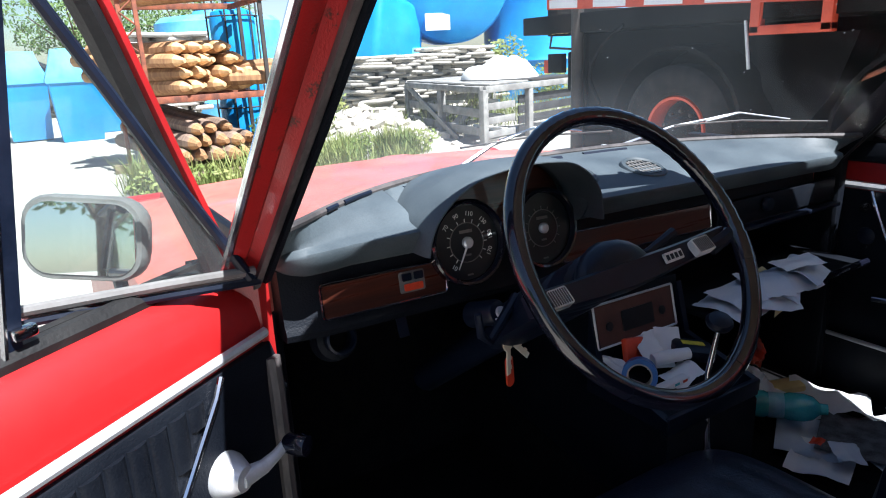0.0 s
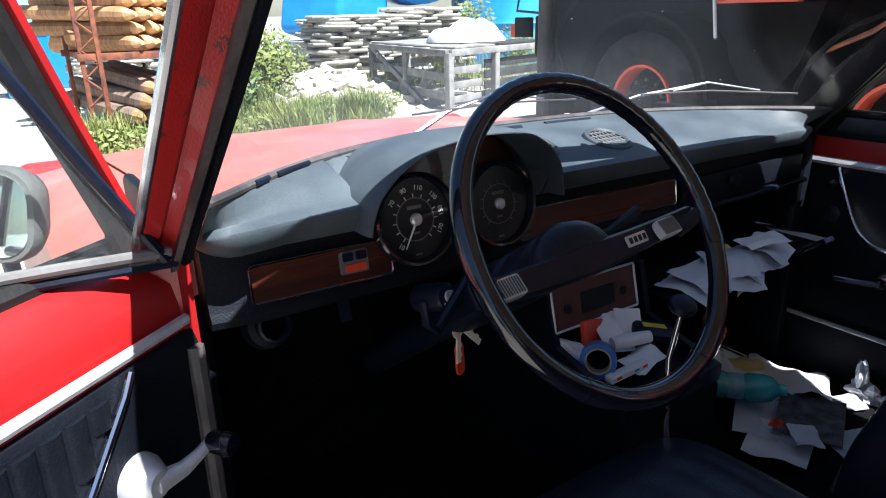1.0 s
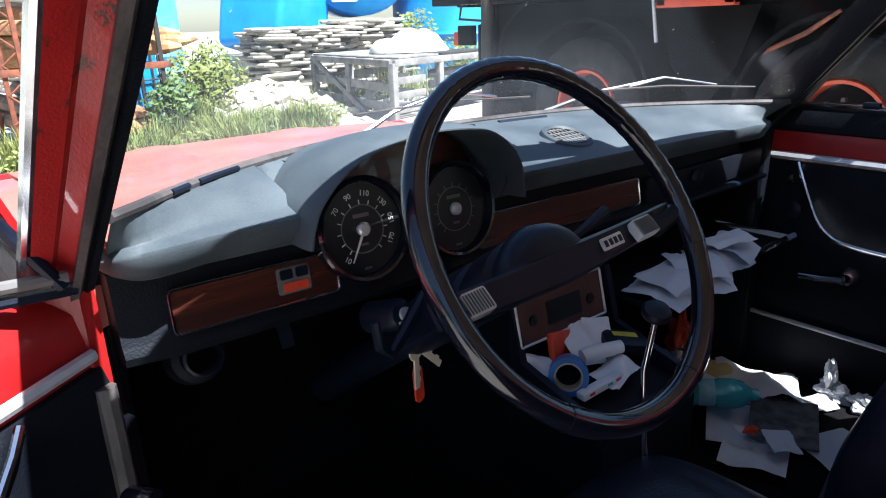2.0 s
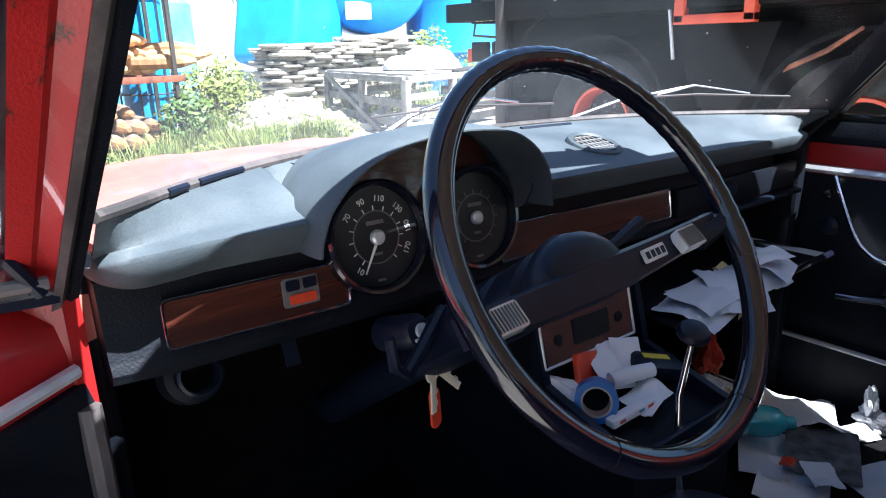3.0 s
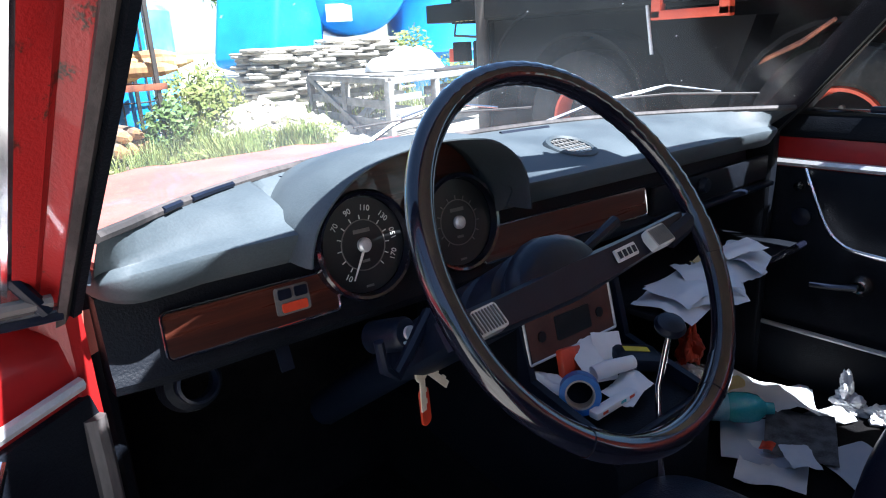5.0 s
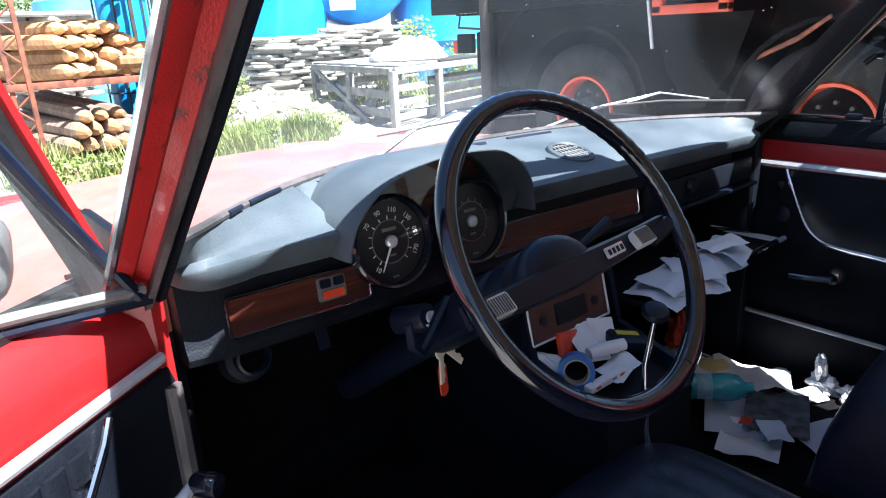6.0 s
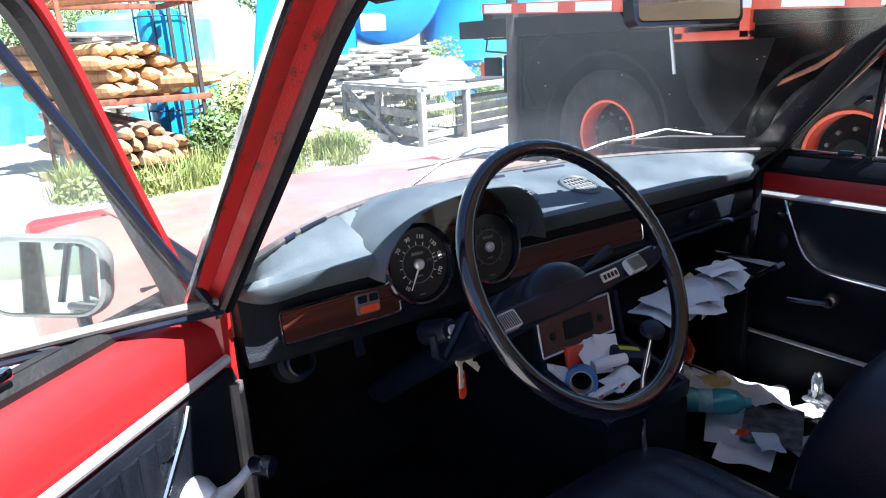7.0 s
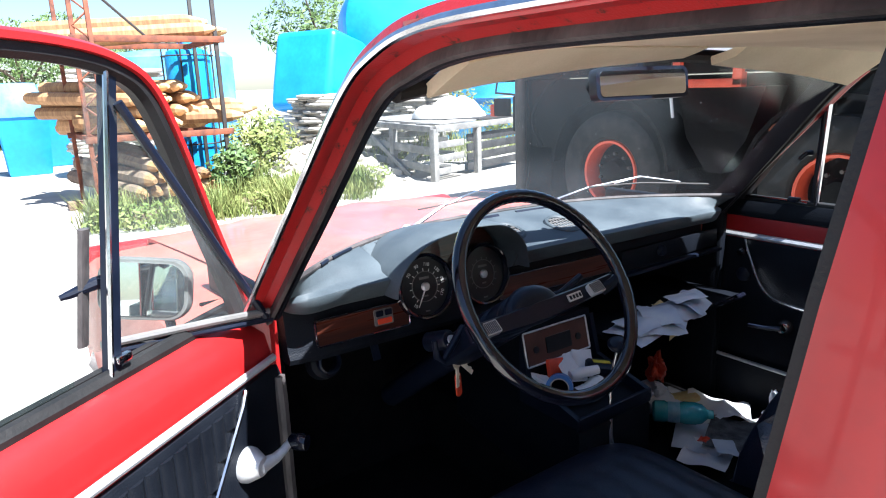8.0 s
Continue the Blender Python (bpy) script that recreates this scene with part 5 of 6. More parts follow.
for row, n in enumerate((6, 5, 3)):
    for i in range(n):
        d = Vector((0.22 + rnd.uniform(-0.05, 0.05), -0.95, -0.06 + rnd.uniform(-0.02, 0.02))).normalized()
        e = Vector((1.48 + 0.165 * (i + 0.5 * row), 7.85 + 0.06 * row + rnd.uniform(-0.1, 0.1), 0.19 + 0.145 * row))
        log(posts_dark[rnd.randrange(4)], e - d * 1.93, d, "dark brown fence post stacked under the rack", LOWG, rnd.uniform(0.9, 1.1))

rack = thing("storage_rack", (1.8, 8.4, 0), "rusty steel storage rack loaded with fence posts", "rack")
for x, y in ((0.985, 8.0), (1.14, 7.95), (2.47, 8.0), (1.0, 9.3), (2.6, 9.3)):
    part("rack_post", box((x, y, 1.3), (0.045, 0.045, 2.6), bev=0.004), RUST if x < 2 else STEELDK, rack)
for k in range(8):
    z = 0.35 + 0.28 * k
    part("rack_lacing", tube([(0.985, 7.98, z), (1.14, 7.95, z + 0.14)], 0.010, 6), RUST, rack)
    part("rack_lacing", tube([(1.14, 7.95, z + 0.14), (0.985, 7.98, z + 0.28)], 0.010, 6), RUST, rack)
for z in (0.84, 1.90):
    part("rack_beam", box((1.75, 7.98, z), (1.62, 0.05, 0.07), bev=0.004), RUST, rack)
    part("rack_beam", box((1.75, 9.3, z), (1.62, 0.05, 0.07), bev=0.004), RUST, rack)
    part("rack_beam", box((1.05, 8.65, z - 0.01), (0.05, 1.35, 0.06), bev=0.004), RUST, rack)
    part("rack_beam", box((2.48, 8.65, z - 0.01), (0.05, 1.35, 0.06), bev=0.004), RUST, rack)
part("rack_brace", tube([(1.14, 7.95, 2.45), (1.7, 7.98, 1.92)], 0.015, 6), STEELDK, rack)
part("bearer", box((1.9, 7.35, 0.06), (1.7, 0.12, 0.10), bev=0.01), LOGDARK, rack)
part("bearer", box((1.6, 8.7, 0.06), (1.7, 0.12, 0.10), bev=0.01), LOGDARK, rack)


def ribbed_drum(c, r, h, material, name, label, seg=28):
    prof = [(0.001, 0), (r * 0.95, 0), (r, 0.04 * h)]
    for k in range(1, 6 if r < 0.5 else 3):
        z = h * (0.04 + 0.86 * k / 6)
        prof += [(r, z - 0.03 * h), (r * 1.035, z), (r, z + 0.03 * h)]
    prof += [(r, 0.92 * h), (r * 0.9, 0.97 * h), (r * 0.4, h), (r * 0.38, h * 1.03), (0.001, h * 1.03)]
    t = thing(name, c, label, "tank", "blue plastic tanks")
    part("tank_body", lathe(prof, seg, Matrix.Translation(c)), material, t)
    part("tank_lid", lathe([(r * 0.36, h * 1.03), (r * 0.37, h * 1.06), (0.001, h * 1.07)], 20, Matrix.Translation(c)), STEELDK, t)
    part("tank_outlet", tube([(c[0] - r * 0.6, c[1] - r * 0.8, c[2] + 0.15), (c[0] - r * 0.66, c[1] - r * 0.92, c[2] + 0.15)], 0.05, 10), STEELDK, t)
    return t


d1 = ribbed_drum((2.62, 9.75, 0.0), 0.30, 1.92, BLUE, "water_drum", "tall blue plastic drum behind the rack")
for a in range(6):
    t = 2 * math.pi * a / 6
    part("cage_bar", tube([(2.62 + 0.34 * math.cos(t), 9.75 + 0.34 * math.sin(t), 0), (2.62 + 0.34 * math.cos(t), 9.75 + 0.34 * math.sin(t), 2.1)], 0.012, 6), STEELDK, d1)
for z in (0.6, 1.2, 1.8):
    part("cage_ring", tube([Vector((2.62 + 0.34 * math.cos(t), 9.75 + 0.34 * math.sin(t), z)) for t in (2 * math.pi * i / 24 for i in range(24))], 0.011, 6, loop=True), STEELDK, d1)
bt = thing("water_tank", (6.2, 13.2, 0), "large smooth blue plastic tank tipped on its edge", "tank", "blue plastic tanks")
btm = Matrix.Translation((6.15, 13.2, 0.0)) @ pose(0, 0, 0, 0, 14, 24)
part("tank_body", box((0, 0, 1.55), (1.55, 1.6, 1.65), btm, bev=0.16, seg=4), BLUE, bt)
part("tank_lid", lathe([(0.34, 2.36), (0.36, 2.42), (0.3, 2.46), (0.001, 2.47)], 24, btm), BLUEPALE, bt)
part("tank_foot", box((6.1, 13.2, 0.36), (1.3, 1.3, 0.72), bev=0.03), GREYWOOD, bt)
ribbed_drum((3.9, 15.5, 0.0), 1.3, 2.2, BLUEPALE, "water_tank", "sun-bleached blue plastic water tank")
ribbed_drum((10.9, 13.0, 0.0), 1.45, 2.9, BLUE, "water_tank", "large blue plastic water tank")
ribbed_drum((13.6, 15.0, 0.0), 1.5, 2.9, BLUEPALE, "water_tank", "sun-bleached blue plastic water tank")
lt_m = Matrix.Translation((8.05, 12.6, 2.62)) @ Vector((-0.45, -1, 0)).normalized().to_track_quat("Z", "Y").to_matrix().to_4x4()
ht = thing("water_tank", (8.05, 12.6, 0), "big horizontal blue plastic tank with a white label", "tank", "blue plastic tanks")
part("tank_body", lathe([(0.001, -2.6), (1.0, -2.5), (1.22, -2.3), (1.25, -2.2), (1.25, -0.12), (1.20, 0.0), (1.0, 0.10), (0.6, 0.20), (0.001, 0.24)], 40, lt_m), BLUE, ht)
part("tank_label", prism(rounded(0.52, 0.34, 0.01), 0.01, lt_m @ Matrix.Translation((0.0, 1.0, 0.0)) @ pose(0, 0, 0, 0, 0, 0) @ Matrix.Translation((-0.35, -0.08 - 1.72, 0.17))), PAPER, ht, "white label plate")
part("tank_cradle", box((8.05, 12.9, 0.66), (2.6, 0.3, 1.32), bev=0.02), BLUEPALE, ht)
part("tank_cradle", box((8.7, 14.3, 0.66), (2.6, 0.3, 1.32), bev=0.02), BLUEPALE, ht)
bx = thing("blue_bin", (0.80, 13.6, 0), "pale blue plastic bin with a lid", "bin")
part("bin_body", loft([[Vector((0.80 + sx * w, 13.6 + sy * w * 0.8, z)) for sx, sy in ((-1, -1), (1, -1), (1, 1), (-1, 1))] for z, w in ((0.0, 0.30), (0.02, 0.32), (0.95, 0.38), (1.0, 0.40))]), BLUE, bx)
part("bin_lid", loft([[Vector((0.80 + sx * w, 13.6 + sy * w * 0.8, z)) for sx, sy in ((-1, -1), (1, -1), (1, 1), (-1, 1))] for z, w in ((1.0, 0.42), (1.05, 0.43), (1.30, 0.33), (1.55, 0.26), (1.56, 0.1))]), BLUEPALE, bx)
for x, y in ((0.05, 14.6), (1.5, 15.0)):
    b2 = copy_thing(bx, Matrix.Translation((x, y, 0)))


# stacks of flat stone slabs
def slab_mesh(seed):
    r = random.Random(seed)
    bm = bmesh.new()
    pts = [(0.5 * math.cos(a) * r.uniform(0.8, 1.1), 0.5 * math.sin(a) * r.uniform(0.8, 1.1)) for a in (2 * math.pi * i / 8 for i in range(8))]
    loft([[Vector((x * f, y * f, z)) for x, y in pts] for z, f in ((-0.5, 0.93), (-0.2, 1.0), (0.25, 1.0), (0.5, 0.95))], bm=bm)
    return to_mesh("stone_slab", bm, STONE, 25)


slabs = [slab_mesh(s) for s in range(6)]


def stone_stack(x0, x1, y0, y1, h, seed, label):
    st = thing("stone_stack", ((x0 + x1) / 2, (y0 + y1) / 2, 0), label, "stone stack", "stacks of flat stones")
    r = random.Random(seed)
    z = 0.0
    while z < h:
        t = r.uniform(0.045, 0.075)
        for y in (y0 + 0.25, y1 - 0.25):
            x = x0 + r.uniform(-0.1, 0.1)
            while x < x1:
                w = r.uniform(0.4, 0.85)
                ob = new("stone", slabs[r.randrange(6)])
                ob.parent = st
                ob.matrix_parent_inverse = st.matrix_basis.inverted()
                ob.matrix_basis = pose(x + w / 2, y + r.uniform(-0.08, 0.08), z + t / 2, r.uniform(-2, 2), r.uniform(-2, 2), r.uniform(-15, 15)) @ Matrix.Diagonal((w * 1.05, 0.62, t, 1))
                x += w * 0.92
        z += t * 0.98
    return st


stone_stack(4.8, 6.3, 10.6, 11.5, 1.18, 1, "stack of pale flat stone slabs")
stone_stack(6.5, 7.7, 10.9, 11.8, 1.25, 2, "stack of pale flat stone slabs")
stone_stack(1.3, 2.3, 11.6, 12.4, 1.65, 3, "tall stack of white flat stone slabs")
r3 = random.Random(9)
heap = bmesh.new()
for k in range(420):
    x, y = r3.gauss(4.0, 0.75), r3.gauss(8.9, 0.5)
    h = max(0, 0.5 * math.exp(-((x - 4.0) / 0.9) ** 2 - ((y - 9.0) / 0.7) ** 2))
    s = r3.uniform(0.06, 0.17)
    bmesh.ops.create_cube(heap, size=1, matrix=pose(x, y, h * r3.uniform(0.3, 1.0), r3.uniform(-30, 30), r3.uniform(-30, 30), r3.uniform(0, 180)) @ Matrix.Diagonal((s * 1.4, s, s * 0.5, 1)))
solo("rubble_heap", heap, STONE, "heap of broken pale stone", "rubble", kind="stuff", sharp=25)

# weathered wooden pen used as a bench
pen_t = thing("timber_pen", (5.6, 8.3, 0), "weathered grey timber pen with rails and a diagonal brace", "timber pen")
PN, PL, PR = Vector((4.98, 7.2, 0)), Vector((5.38, 9.9, 0)), Vector((7.15, 7.85, 0))
PB = PL + PR - PN


def beam(name, a, b, w, h, mt=GREYWOOD):
    a, b = Vector(a), Vector(b)
    d = b - a
    m = frame_at((a + b) / 2, d, (-d.y, d.x, 0) if abs(d.x) + abs(d.y) > 0.01 else (1, 0.2, 0))
    part(name, box((0, 0, 0), (d.length, w, h), m, bev=0.006), mt, pen_t)


for p in (PN, PL, PR, PB, PN.lerp(PR, 0.45), PN.lerp(PL, 0.5)):
    beam("leg", p, p + Vector((0, 0, 0.72)), 0.09, 0.09)
for a, b in ((PN, PL), (PN, PR), (PL, PB), (PR, PB)):
    beam("top_rail", a + Vector((0, 0, 0.72)), b + Vector((0, 0, 0.72)), 0.10, 0.08)
for z in (0.42, 0.18):
    beam("side_rail", PN + Vector((0, 0, z)), PL + Vector((0, 0, z)), 0.03, 0.11)
    beam("side_rail", PL + Vector((0, 0, z)), PB + Vector((0, 0, z)), 0.03, 0.11)
for z in (0.50, 0.32, 0.14):
    beam("slat", PN + Vector((0, 0, z)), PN.lerp(PR, 0.30) + Vector((0, 0, z)), 0.025, 0.09)
# Right-hand slats: their near-black colour carries the pen's shade.
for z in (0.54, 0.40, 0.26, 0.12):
    beam("slat", PN.lerp(PR, 0.36) + Vector((0, 0.05, z)), PR + Vector((0, 0.05, z)), 0.025, 0.11, SHADEWOOD)
beam("brace", PL + Vector((-0.03, -0.05, 0.70)), PN.lerp(PL, 0.25) + Vector((-0.05, 0, 0.02)), 0.03, 0.08)
for k in range(5):
    a = PN.lerp(PL, 0.1 + 0.2 * k)
    beam("top_board", a + Vector((0.05, 0, 0.775)), a + (PR - PN) * (0.42 if k < 3 else 0.9) + Vector((0, 0, 0.775)), 0.42, 0.025)
beam("top_board", PN.lerp(PR, 0.45) + Vector((0, 0.3, 0.78)), PR + Vector((0, 0.3, 0.78)), 0.55, 0.03, STEELDK)
sk = bmesh.new()
bmesh.ops.create_icosphere(sk, subdivisions=4, radius=1)
for v in sk.verts:
    n = v.co.copy()
    v.co = Vector((6.1 + 0.62 * n.x, 8.35 + 0.5 * n.y, 0.80 + max(0.0, 0.27 * n.z * (1 + 0.6 * noise.noise(n * 1.8)))))
solo("white_sack", sk, SACK, "slumped white sack on the timber pen", "sack")
r4 = random.Random(5)
for k in range(7):
    a = PN.lerp(PL, r4.uniform(0.1, 0.9)) + (PR - PN) * r4.uniform(0.1, 0.35)
    ob = solo("offcut", box((0, 0, 0), (r4.uniform(0.5, 0.9), 0.14, 0.05), pose(a.x, a.y, 0.10 + 0.06 * k, r4.uniform(-8, 8), r4.uniform(-12, 12), r4.uniform(0, 180)), bev=0.006), SACK, "pale board offcut heaped in the timber pen", "board", "boards in the pen")

# ---- the lorry ----
lorry = thing("lorry", (5.3, 1.8, 0), "dusty black lorry with orange-red rims and striped rail", "lorry")


def lorry_wheel(x, y):
    m = Matrix.Translation((x, y, 0.52)) @ pose(0, 0, 0, 0, -90, 0)
    w = part("wheel", lathe([(0.255, 0.10), (0.275, 0.105), (0.285, 0.085), (0.268, 0.07), (0.258, -0.12), (0.245, -0.10), (0.250, 0.02), (0.252, 0.06)], 36, m, close=True), ORANGEP, lorry, "orange-red wheel rim")
    part("hub", lathe([(0.252, -0.06), (0.19, -0.05), (0.12, 0.0), (0.10, 0.07), (0.001, 0.08)], 32, m), TRUCKBLK, w)
    part("tyre", lathe([(0.285, 0.09), (0.31, 0.125), (0.42, 0.14), (0.49, 0.125), (0.515, 0.10), (0.522, 0.0), (0.515, -0.13), (0.42, -0.15), (0.285, -0.13)], 48, m, close=True), TYRE, w)
    lug = bmesh.new()
    for k in range(10):
        t = 2 * math.pi * k / 10
        lathe([(0.014, 0.0), (0.014, 0.035), (0.001, 0.036)], 6, m @ Matrix.Translation((0.16 * math.cos(t), 0.16 * math.sin(t), 0.012)), bm=lug)
    part("wheel_nuts", lug, STEELDK, w)
    arc = []
    for k in range(13):
        t = math.pi * (0.02 + 0.96 * k / 12)
        arc.append([Vector((x + dx, y + rr * math.cos(t), 0.55 + rr * math.sin(t))) for dx, rr in ((-0.16, 0.60), (0.35, 0.60), (0.35, 0.63), (-0.16, 0.63))])
    part("mudguard", loft(arc), TRUCKBLK, lorry)


lorry_wheel(4.36, 3.60)
lorry_wheel(4.36, 1.77)
part("chassis", box((5.4, 1.9, 0.95), (0.9, 7.4, 0.40), bev=0.02), TRUCKBLK, lorry)
part("side_board", box((4.62, 1.6, 0.98), (0.06, 6.6, 0.66), bev=0.01), TRUCKBLK, lorry)
# Dark sheet added to close the view, standing for the shade under the lorry.
part("under_shade_sheet", box((4.9, 1.6, 0.40), (0.06, 6.6, 0.70), bev=0.01), TRUCKBLK, lorry)
part("load_bed", box((5.4, 1.9, 1.40), (2.4, 7.0, 0.16), bev=0.01), TRUCKBLK, lorry)
rail = part("striped_rail", loft([[Vector((4.19, y, z)) for z in (zc - 0.045, zc + 0.045)] + [Vector((4.16, y, z)) for z in (zc + 0.045, zc - 0.045)] for y, zc in ((5.0, 1.575), (0.6, 1.355))]), ORANGEP, lorry, "red rail with white reflective bands")
for k in range(8):
    y = 0.75 + 0.55 * k
    zc = 1.355 + 0.05 * (y - 0.6)
    part("reflective_band", loft([[Vector((4.158, yy, z + 0.05 * (yy - y))) for z in (zc - 0.035, zc + 0.035)] + [Vector((4.155, yy, z + 0.05 * (yy - y))) for z in (zc + 0.035, zc - 0.035)] for yy in (y, y + 0.36)]), PAPER, rail)
for y in (2.44, 2.92):
    part("outrigger_upright", box((4.20, y, 1.60), (0.07, 0.07, 0.74), bev=0.006), ORANGEP, lorry)
part("outrigger_foot", box((4.20, 2.68, 1.25), (0.07, 0.55, 0.06), bev=0.006), ORANGEP, lorry)
part("fuel_tank", loft([[Vector((4.30 + dx, y, z)) for y, z in ((3.0, 1.22), (2.30, 1.22), (2.42, 0.85), (2.60, 0.60), (2.72, 0.60), (2.90, 0.85))] for dx in (0.0, 0.3)]), TRUCKBLK, lorry)
part("air_pipe", tube([(4.25, 2.28, 0.92), (4.2, 1.98, 1.05), (4.18, 1.8, 1.17)], [0.014, 0.016, 0.011], 8), RUST, lorry)
part("air_pipe", tube([(4.22, 3.02, 1.32), (4.22, 2.97, 1.0)], 0.012, 8), SATIN, lorry)
part("hose", tube(smooth_path([(4.25, 4.4, 0.7), (4.22, 4.5, 0.95), (4.2, 4.35, 1.2), (4.2, 4.1, 1.35)], 5), 0.018, 8), TRUCKBLK, lorry)
part("stabiliser_leg", tube([(4.22, 4.66, 0.02), (4.22, 4.66, 1.9)], 0.055, 14), STEELDK, lorry)
part("stabiliser_foot", lathe([(0.14, 0.0), (0.14, 0.03), (0.06, 0.05), (0.001, 0.05)], 20, Matrix.Translation((4.22, 4.66, 0.0))), STEELDK, lorry)
# Plain dark box added to cover the bright gap behind the wheels.
part("dark_gap_filler", box((5.45, 4.95, 0.68), (1.8, 0.10, 1.26), bev=0.02), TRUCKBLK, lorry)
part("tail_beam", box((4.7, 5.0, 1.42), (0.95, 0.14, 0.24), bev=0.01), TRUCKBLK, lorry)
part("rear_lamp", box((4.24, 4.95, 1.06), (0.06, 0.20, 0.17), bev=0.01), TRUCKBLK, lorry)
part("rear_lamp_lens", box((4.24, 5.07, 1.03), (0.07, 0.06, 0.12), bev=0.01), ORANGEP, lorry)
part("lamp_bracket", tube([(4.24, 5.02, 1.32), (4.24, 5.05, 1.20), (4.24, 4.75, 1.18)], 0.012, 6), STEELDK, lorry)
for k in range(4):
    part("marker_lamp", box((4.22, 4.98 - 0.06 * k, 1.33), (0.02, 0.035, 0.025), bev=0.004), YELLOW, lorry)
part("cab", box((5.4, -2.6, 1.5), (2.3, 1.7, 2.2), bev=0.12), ORANGEP, lorry)
for x in (6.45,):
    for y in (3.6, 1.77):
        m = Matrix.Translation((x, y, 0.52)) @ pose(0, 0, 0, 0, 90, 0)
        part("tyre", lathe([(0.1, -0.12), (0.49, -0.13), (0.52, 0.0), (0.49, 0.13), (0.1, 0.12)], 32, m), TYRE, lorry)
for x in (4.4, 6.4):
    part("tyre", lathe([(0.1, -0.12), (0.49, -0.13), (0.52, 0.0), (0.49, 0.13), (0.1, 0.12)], 32, Matrix.Translation((x, -2.4, 0.52)) @ pose(0, 0, 0, 0, 90, 0)), TYRE, lorry)


# ---- weeds, bushes and trees ----
def weeds(name, spots, n, h, label, seed):
    r = random.Random(seed)
    vs, fs = [], []
    for k in range(n):
        i = r.randrange(len(spots))
        cx, cy, sx, sy = spots[i]
        x, y = r.gauss(cx, sx), r.gauss(cy, sy)
        a, lean, hh, w = r.uniform(0, 6.28), r.uniform(0.1, 0.9), h * (0.55 + 0.75 * abs(math.sin(2.4 * i))) * r.uniform(0.2, 1.15) ** 1.2, r.uniform(0.002, 0.007)
        dx, dy = math.cos(a), math.sin(a)
        px, py = -dy * w, dx * w
        b = len(vs)
        vs += [(x - px, y - py, 0), (x + px, y + py, 0), (x + dx * lean * hh * 0.4 + px, y + dy * lean * hh * 0.4 + py, hh * 0.55), (x + dx * lean * hh * 0.4 - px, y + dy * lean * hh * 0.4 - py, hh * 0.55), (x + dx * lean * hh, y + dy * lean * hh, hh)]
        fs += [(b, b + 1, b + 2, b + 3), (b + 3, b + 2, b + 4)]
    me = bpy.data.meshes.new(name)
    me.from_pydata(vs, [], fs)
    me.materials.append(GRASS)
    return tagged(new(name, me), label, "weeds", kind="stuff")


clumps = random.Random(21)
WEED_SPOTS = []
for cx, cy, sx, sy, n in ((1.0, 7.2, 0.25, 0.3, 4), (2.1, 6.9, 0.5, 0.15, 5), (2.7, 7.3, 0.5, 0.4, 8), (3.3, 7.7, 0.45, 0.4, 7), (3.85, 7.6, 0.3, 0.25, 3), (2.6, 8.4, 0.3, 0.3, 4)):
    for k in range(n):
        WEED_SPOTS.append((clumps.gauss(cx, sx), clumps.gauss(cy, sy), clumps.uniform(0.06, 0.16), clumps.uniform(0.06, 0.14)))
weeds("weeds", WEED_SPOTS, 9500, 0.30, "sunlit green weeds and grass in clumps round the rack", 3)
weeds("grass_verge", [(-1.5, 19, 3, 1.2), (-6, 17, 3, 2), (2, -13, 5, 2), (-3, -14, 4, 2), (-9.5, -6.0, 1.8, 2.5), (6, 9.5, 1.2, 0.5), (8, 10.2, 1, 0.5)], 5000, 0.5, "green grass verge at the yard's edge", 4)


def leaf_cloud(bm_v, bm_f, c, r, n, size, rr):
    for k in range(n):
        d = Vector((rr.gauss(0, 1), rr.gauss(0, 1), rr.gauss(0, 1))).normalized() * rr.uniform(0.45, 1.0) ** 0.5
        p = Vector(c) + Vector((d.x * r[0], d.y * r[1], d.z * r[2]))
        a = Vector((rr.gauss(0, 1), rr.gauss(0, 1), rr.gauss(0, 1))).normalized()
        b = a.orthogonal().normalized()
        s = size * rr.uniform(0.6, 1.3)
        i = len(bm_v)
        bm_v += [p - a * s, p + b * s * 0.45, p + a * s, p - b * s * 0.45]
        bm_f += [(i, i + 1, i + 2, i + 3)]


def bush(c, r, n, size, seed, label):
    rr = random.Random(seed)
    vs, fs = [], []
    for k in range(6):
        o = Vector((rr.uniform(-0.5, 0.5) * r[0], rr.uniform(-0.5, 0.5) * r[1], rr.uniform(-0.3, 0.4) * r[2]))
        leaf_cloud(vs, fs, Vector(c) + o, [q * 0.6 for q in r], n // 6, size, rr)
    b = thing("bush", (c[0], c[1], 0), label, "bush", "bushes")
    me = bpy.data.meshes.new("foliage")
    me.from_pydata(vs, [], fs)
    me.materials.append(GRASS if seed % 2 else LEAF)
    f = new("foliage", me)
    f.parent = b
    f.matrix_parent_inverse = b.matrix_basis.inverted()
    for k in range(4):
        part("stem", tube([(c[0], c[1], 0), (c[0] + rr.uniform(-0.3, 0.3) * r[0], c[1], c[2])], [0.015, 0.006], 6), BARK, b)


bush((3.25, 8.9, 0.55), (0.45, 0.4, 0.55), 900, 0.05, 1, "leafy green bush between rack and stones")
bush((2.45, 8.0, 0.40), (0.35, 0.3, 0.42), 700, 0.05, 2, "dark leafy bush beside the rack")
bush((3.9, 10.2, 0.5), (0.5, 0.4, 0.6), 800, 0.05, 3, "leafy green bush before the tanks")
bush((8.3, 11.3, 0.8), (0.8, 0.5, 0.75), 1500, 0.055, 5, "climbing green plant before the tanks")
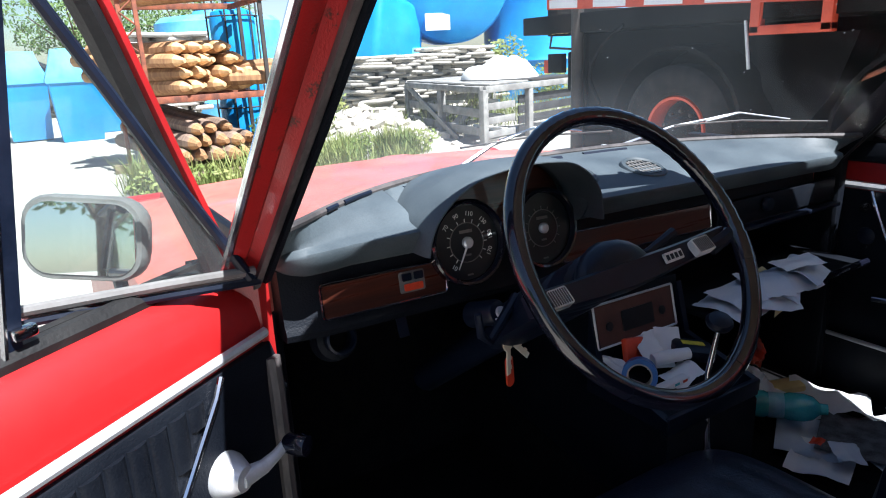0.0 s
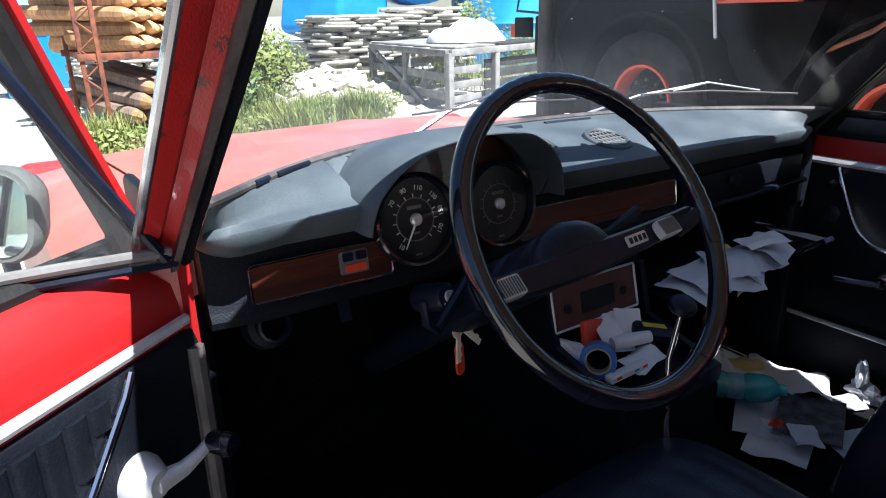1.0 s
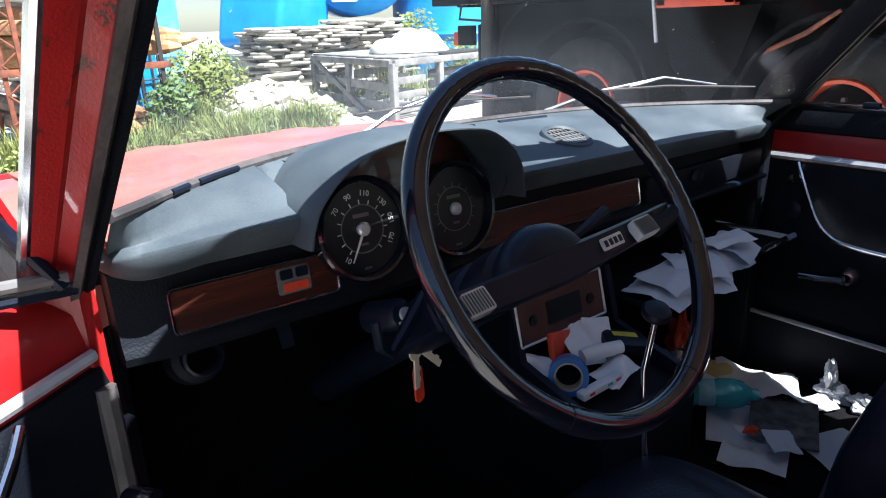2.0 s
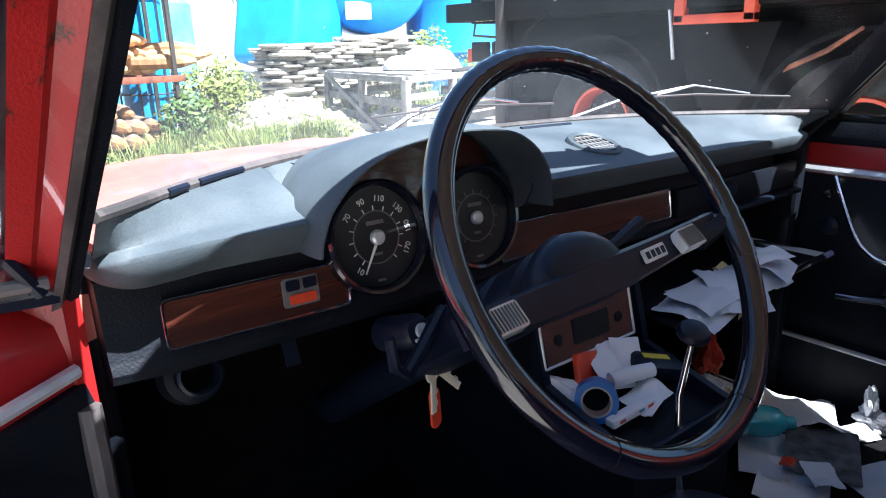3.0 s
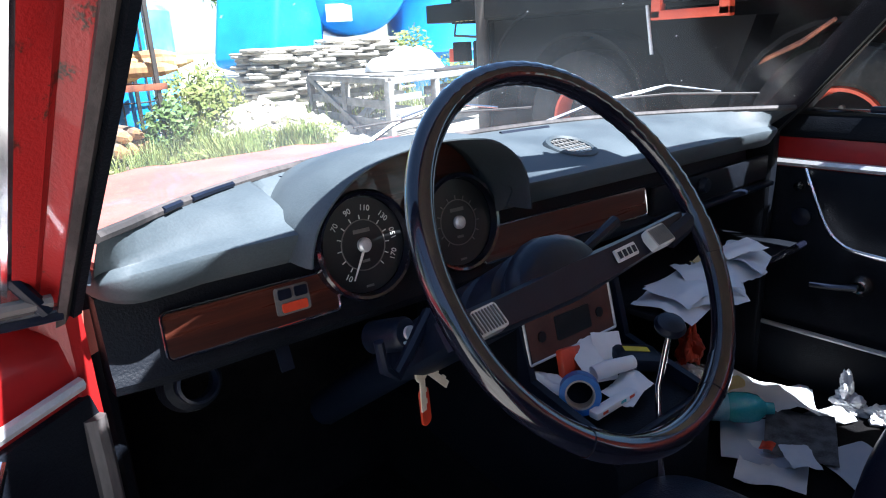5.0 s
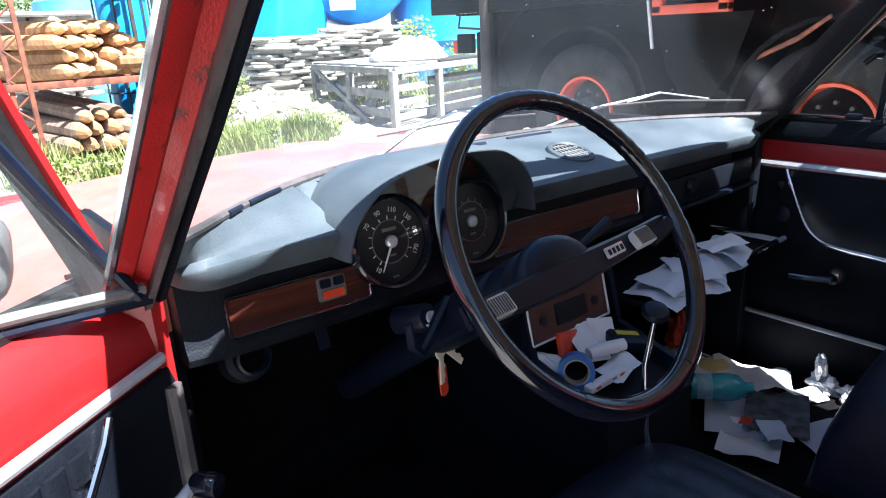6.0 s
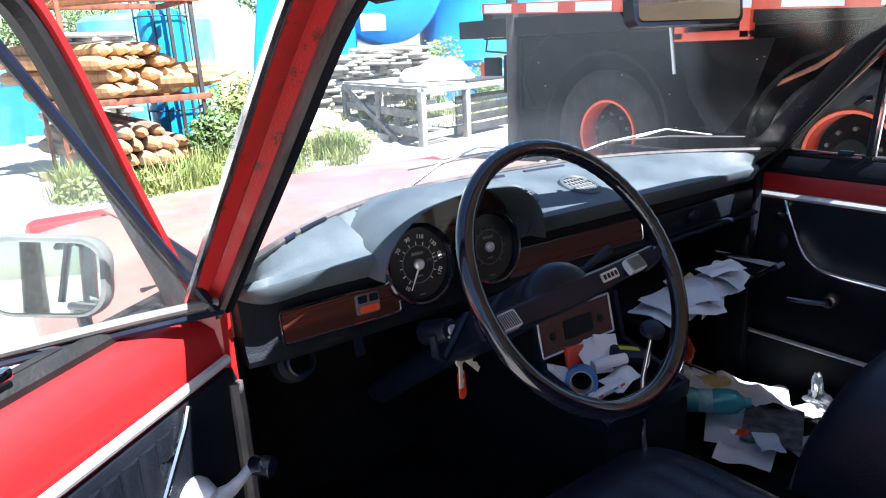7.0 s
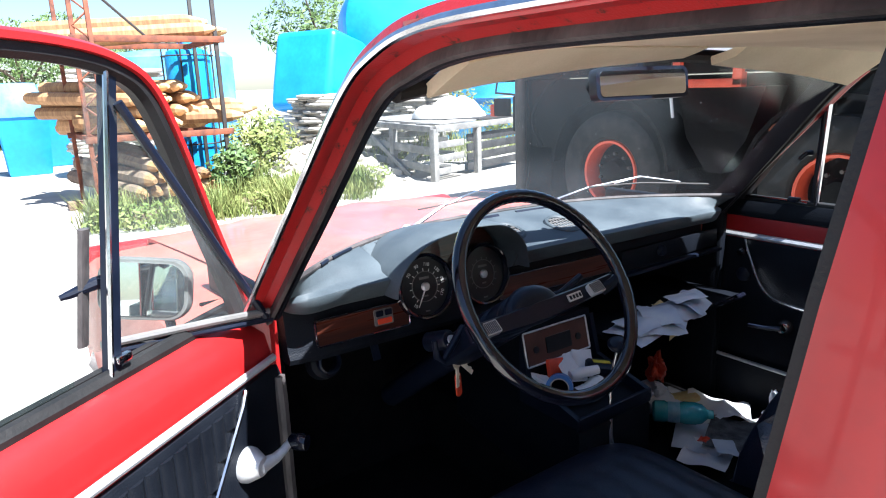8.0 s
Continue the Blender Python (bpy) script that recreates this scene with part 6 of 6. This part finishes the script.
bush((9.4, 11.0, 0.6), (0.6, 0.4, 0.5), 900, 0.05, 7, "climbing green plant before the tanks")


def tree(c, h, cr, seed):
    rr = random.Random(seed)
    t = thing("tree", c, "broad leafy green tree at the edge of the yard", "tree", "trees round the yard")
    c = Vector(c)
    top = c + Vector((rr.uniform(-0.3, 0.3), rr.uniform(-0.3, 0.3), h * 0.55))
    part("trunk", tube([c, c.lerp(top, 0.5) + Vector((0.1, 0.05, 0)), top], [h * 0.045, h * 0.034, h * 0.02], 9), BARK, t)
    vs, fs = [], []
    for k in range(9):
        a = 2 * math.pi * k / 9 + rr.uniform(-0.3, 0.3)
        e = c + Vector((math.cos(a) * cr * rr.uniform(0.35, 0.8), math.sin(a) * cr * rr.uniform(0.35, 0.8), h * rr.uniform(0.45, 0.92)))
        part("limb", tube([c.lerp(top, rr.uniform(0.55, 1)), e], [h * 0.014, h * 0.005], 6), BARK, t)
        leaf_cloud(vs, fs, e, (cr * 0.45, cr * 0.45, h * 0.16), 420, h * 0.022, rr)
    me = bpy.data.meshes.new("crown")
    me.from_pydata(vs, [], fs)
    me.materials.append(LEAF)
    f = new("crown", me)
    f.parent = t
    f.matrix_parent_inverse = t.matrix_basis.inverted()


for i, (x, y, h, cr) in enumerate(((-3.5, 27, 5.0, 2.6), (-9, 24, 6, 3), (2.5, 31, 4.2, 2.6), (7, 33, 4.5, 3), (-1.5, -15, 6, 3), (3, -17, 6.5, 3.2), (-6, -13, 6, 3), (9, -14, 7, 3.5), (14, 28, 6, 3.2), (-15, 8, 6, 3), (13, 4, 6.5, 3.2), (-11.5, -7.5, 5.5, 3), (-13, -4, 5, 2.8))):
    tree((x, y, 0), h, cr, i + 1)


# cars parked far off and behind
def parked_car(c, turn, mt, label):
    m = Matrix.Translation(c) @ pose(0, 0, 0, 0, 0, turn)
    t = thing("parked_car", c, label, "car", "parked cars")
    prof = [(-2.0, 0.35), (-2.05, 0.62), (-1.95, 0.85), (-1.1, 0.95), (-0.45, 1.42), (0.75, 1.46), (1.55, 1.05), (2.0, 0.95), (2.05, 0.5), (2.0, 0.3)]
    part("body", loft([[m @ Vector((x * (1 if abs(s) < 1 else 0.98), s * 0.86 * (1 if z < 1.0 else 0.82), z)) for x, z in prof] for s in (-1.0, -0.9, 0.9, 1.0)]), mt, t)
    for s in (-1, 1):
        part("side_window", prism([(-0.85, 1.0), (-0.38, 1.36), (0.68, 1.38), (1.2, 1.02)], 0.02, m @ frame_at((0, s * 0.785, 0), (1, 0, 0), (0, 0, 1))), BAKELITE, t)
    for x in (-1.3, 1.25):
        for s in (-1, 1):
            q = m @ Matrix.Translation((x, s * 0.80, 0.31)) @ pose(0, 0, 0, -90 * s, 0, 0)
            w = part("wheel", lathe([(0.20, 0.02), (0.305, 0.05), (0.31, -0.1), (0.1, -0.1)], 28, q), TYRE, t)
            for k in range(6):
                part("spoke", box((0.10, 0, 0.045), (0.20, 0.05, 0.02), q @ pose(0, 0, 0, 0, 0, 60 * k), bev=0.004), SATIN, w)
            part("rim", lathe([(0.185, 0.03), (0.21, 0.055), (0.215, 0.03)], 28, q, close=True), SATIN, w)


parked_car((-5.2, -5.6, 0), 60, SILVERCAR, "dark grey modern car parked behind the red one")
parked_car((-0.3, 21.5, 0), 10, SILVERCAR, "dark car parked at the far end of the yard")

# low leafy weeds among the grass
rw = random.Random(12)
vs, fs = [], []
for cx, cy in ((1.0, 7.0), (2.3, 6.9), (2.9, 7.2), (3.3, 7.6), (3.9, 7.5), (2.7, 7.9), (4.4, 8.0), (1.4, 6.9), (3.6, 8.1)):
    leaf_cloud(vs, fs, (cx + rw.uniform(-0.15, 0.15), cy, 0.10), (0.32, 0.25, 0.16), 260, 0.035, rw)
mw = bpy.data.meshes.new("leafy_weeds")
mw.from_pydata(vs, [], fs)
mw.materials.append(GRASS)
tagged(new("leafy_weeds", mw), "low leafy green weeds in the gravel", "weeds", kind="stuff")
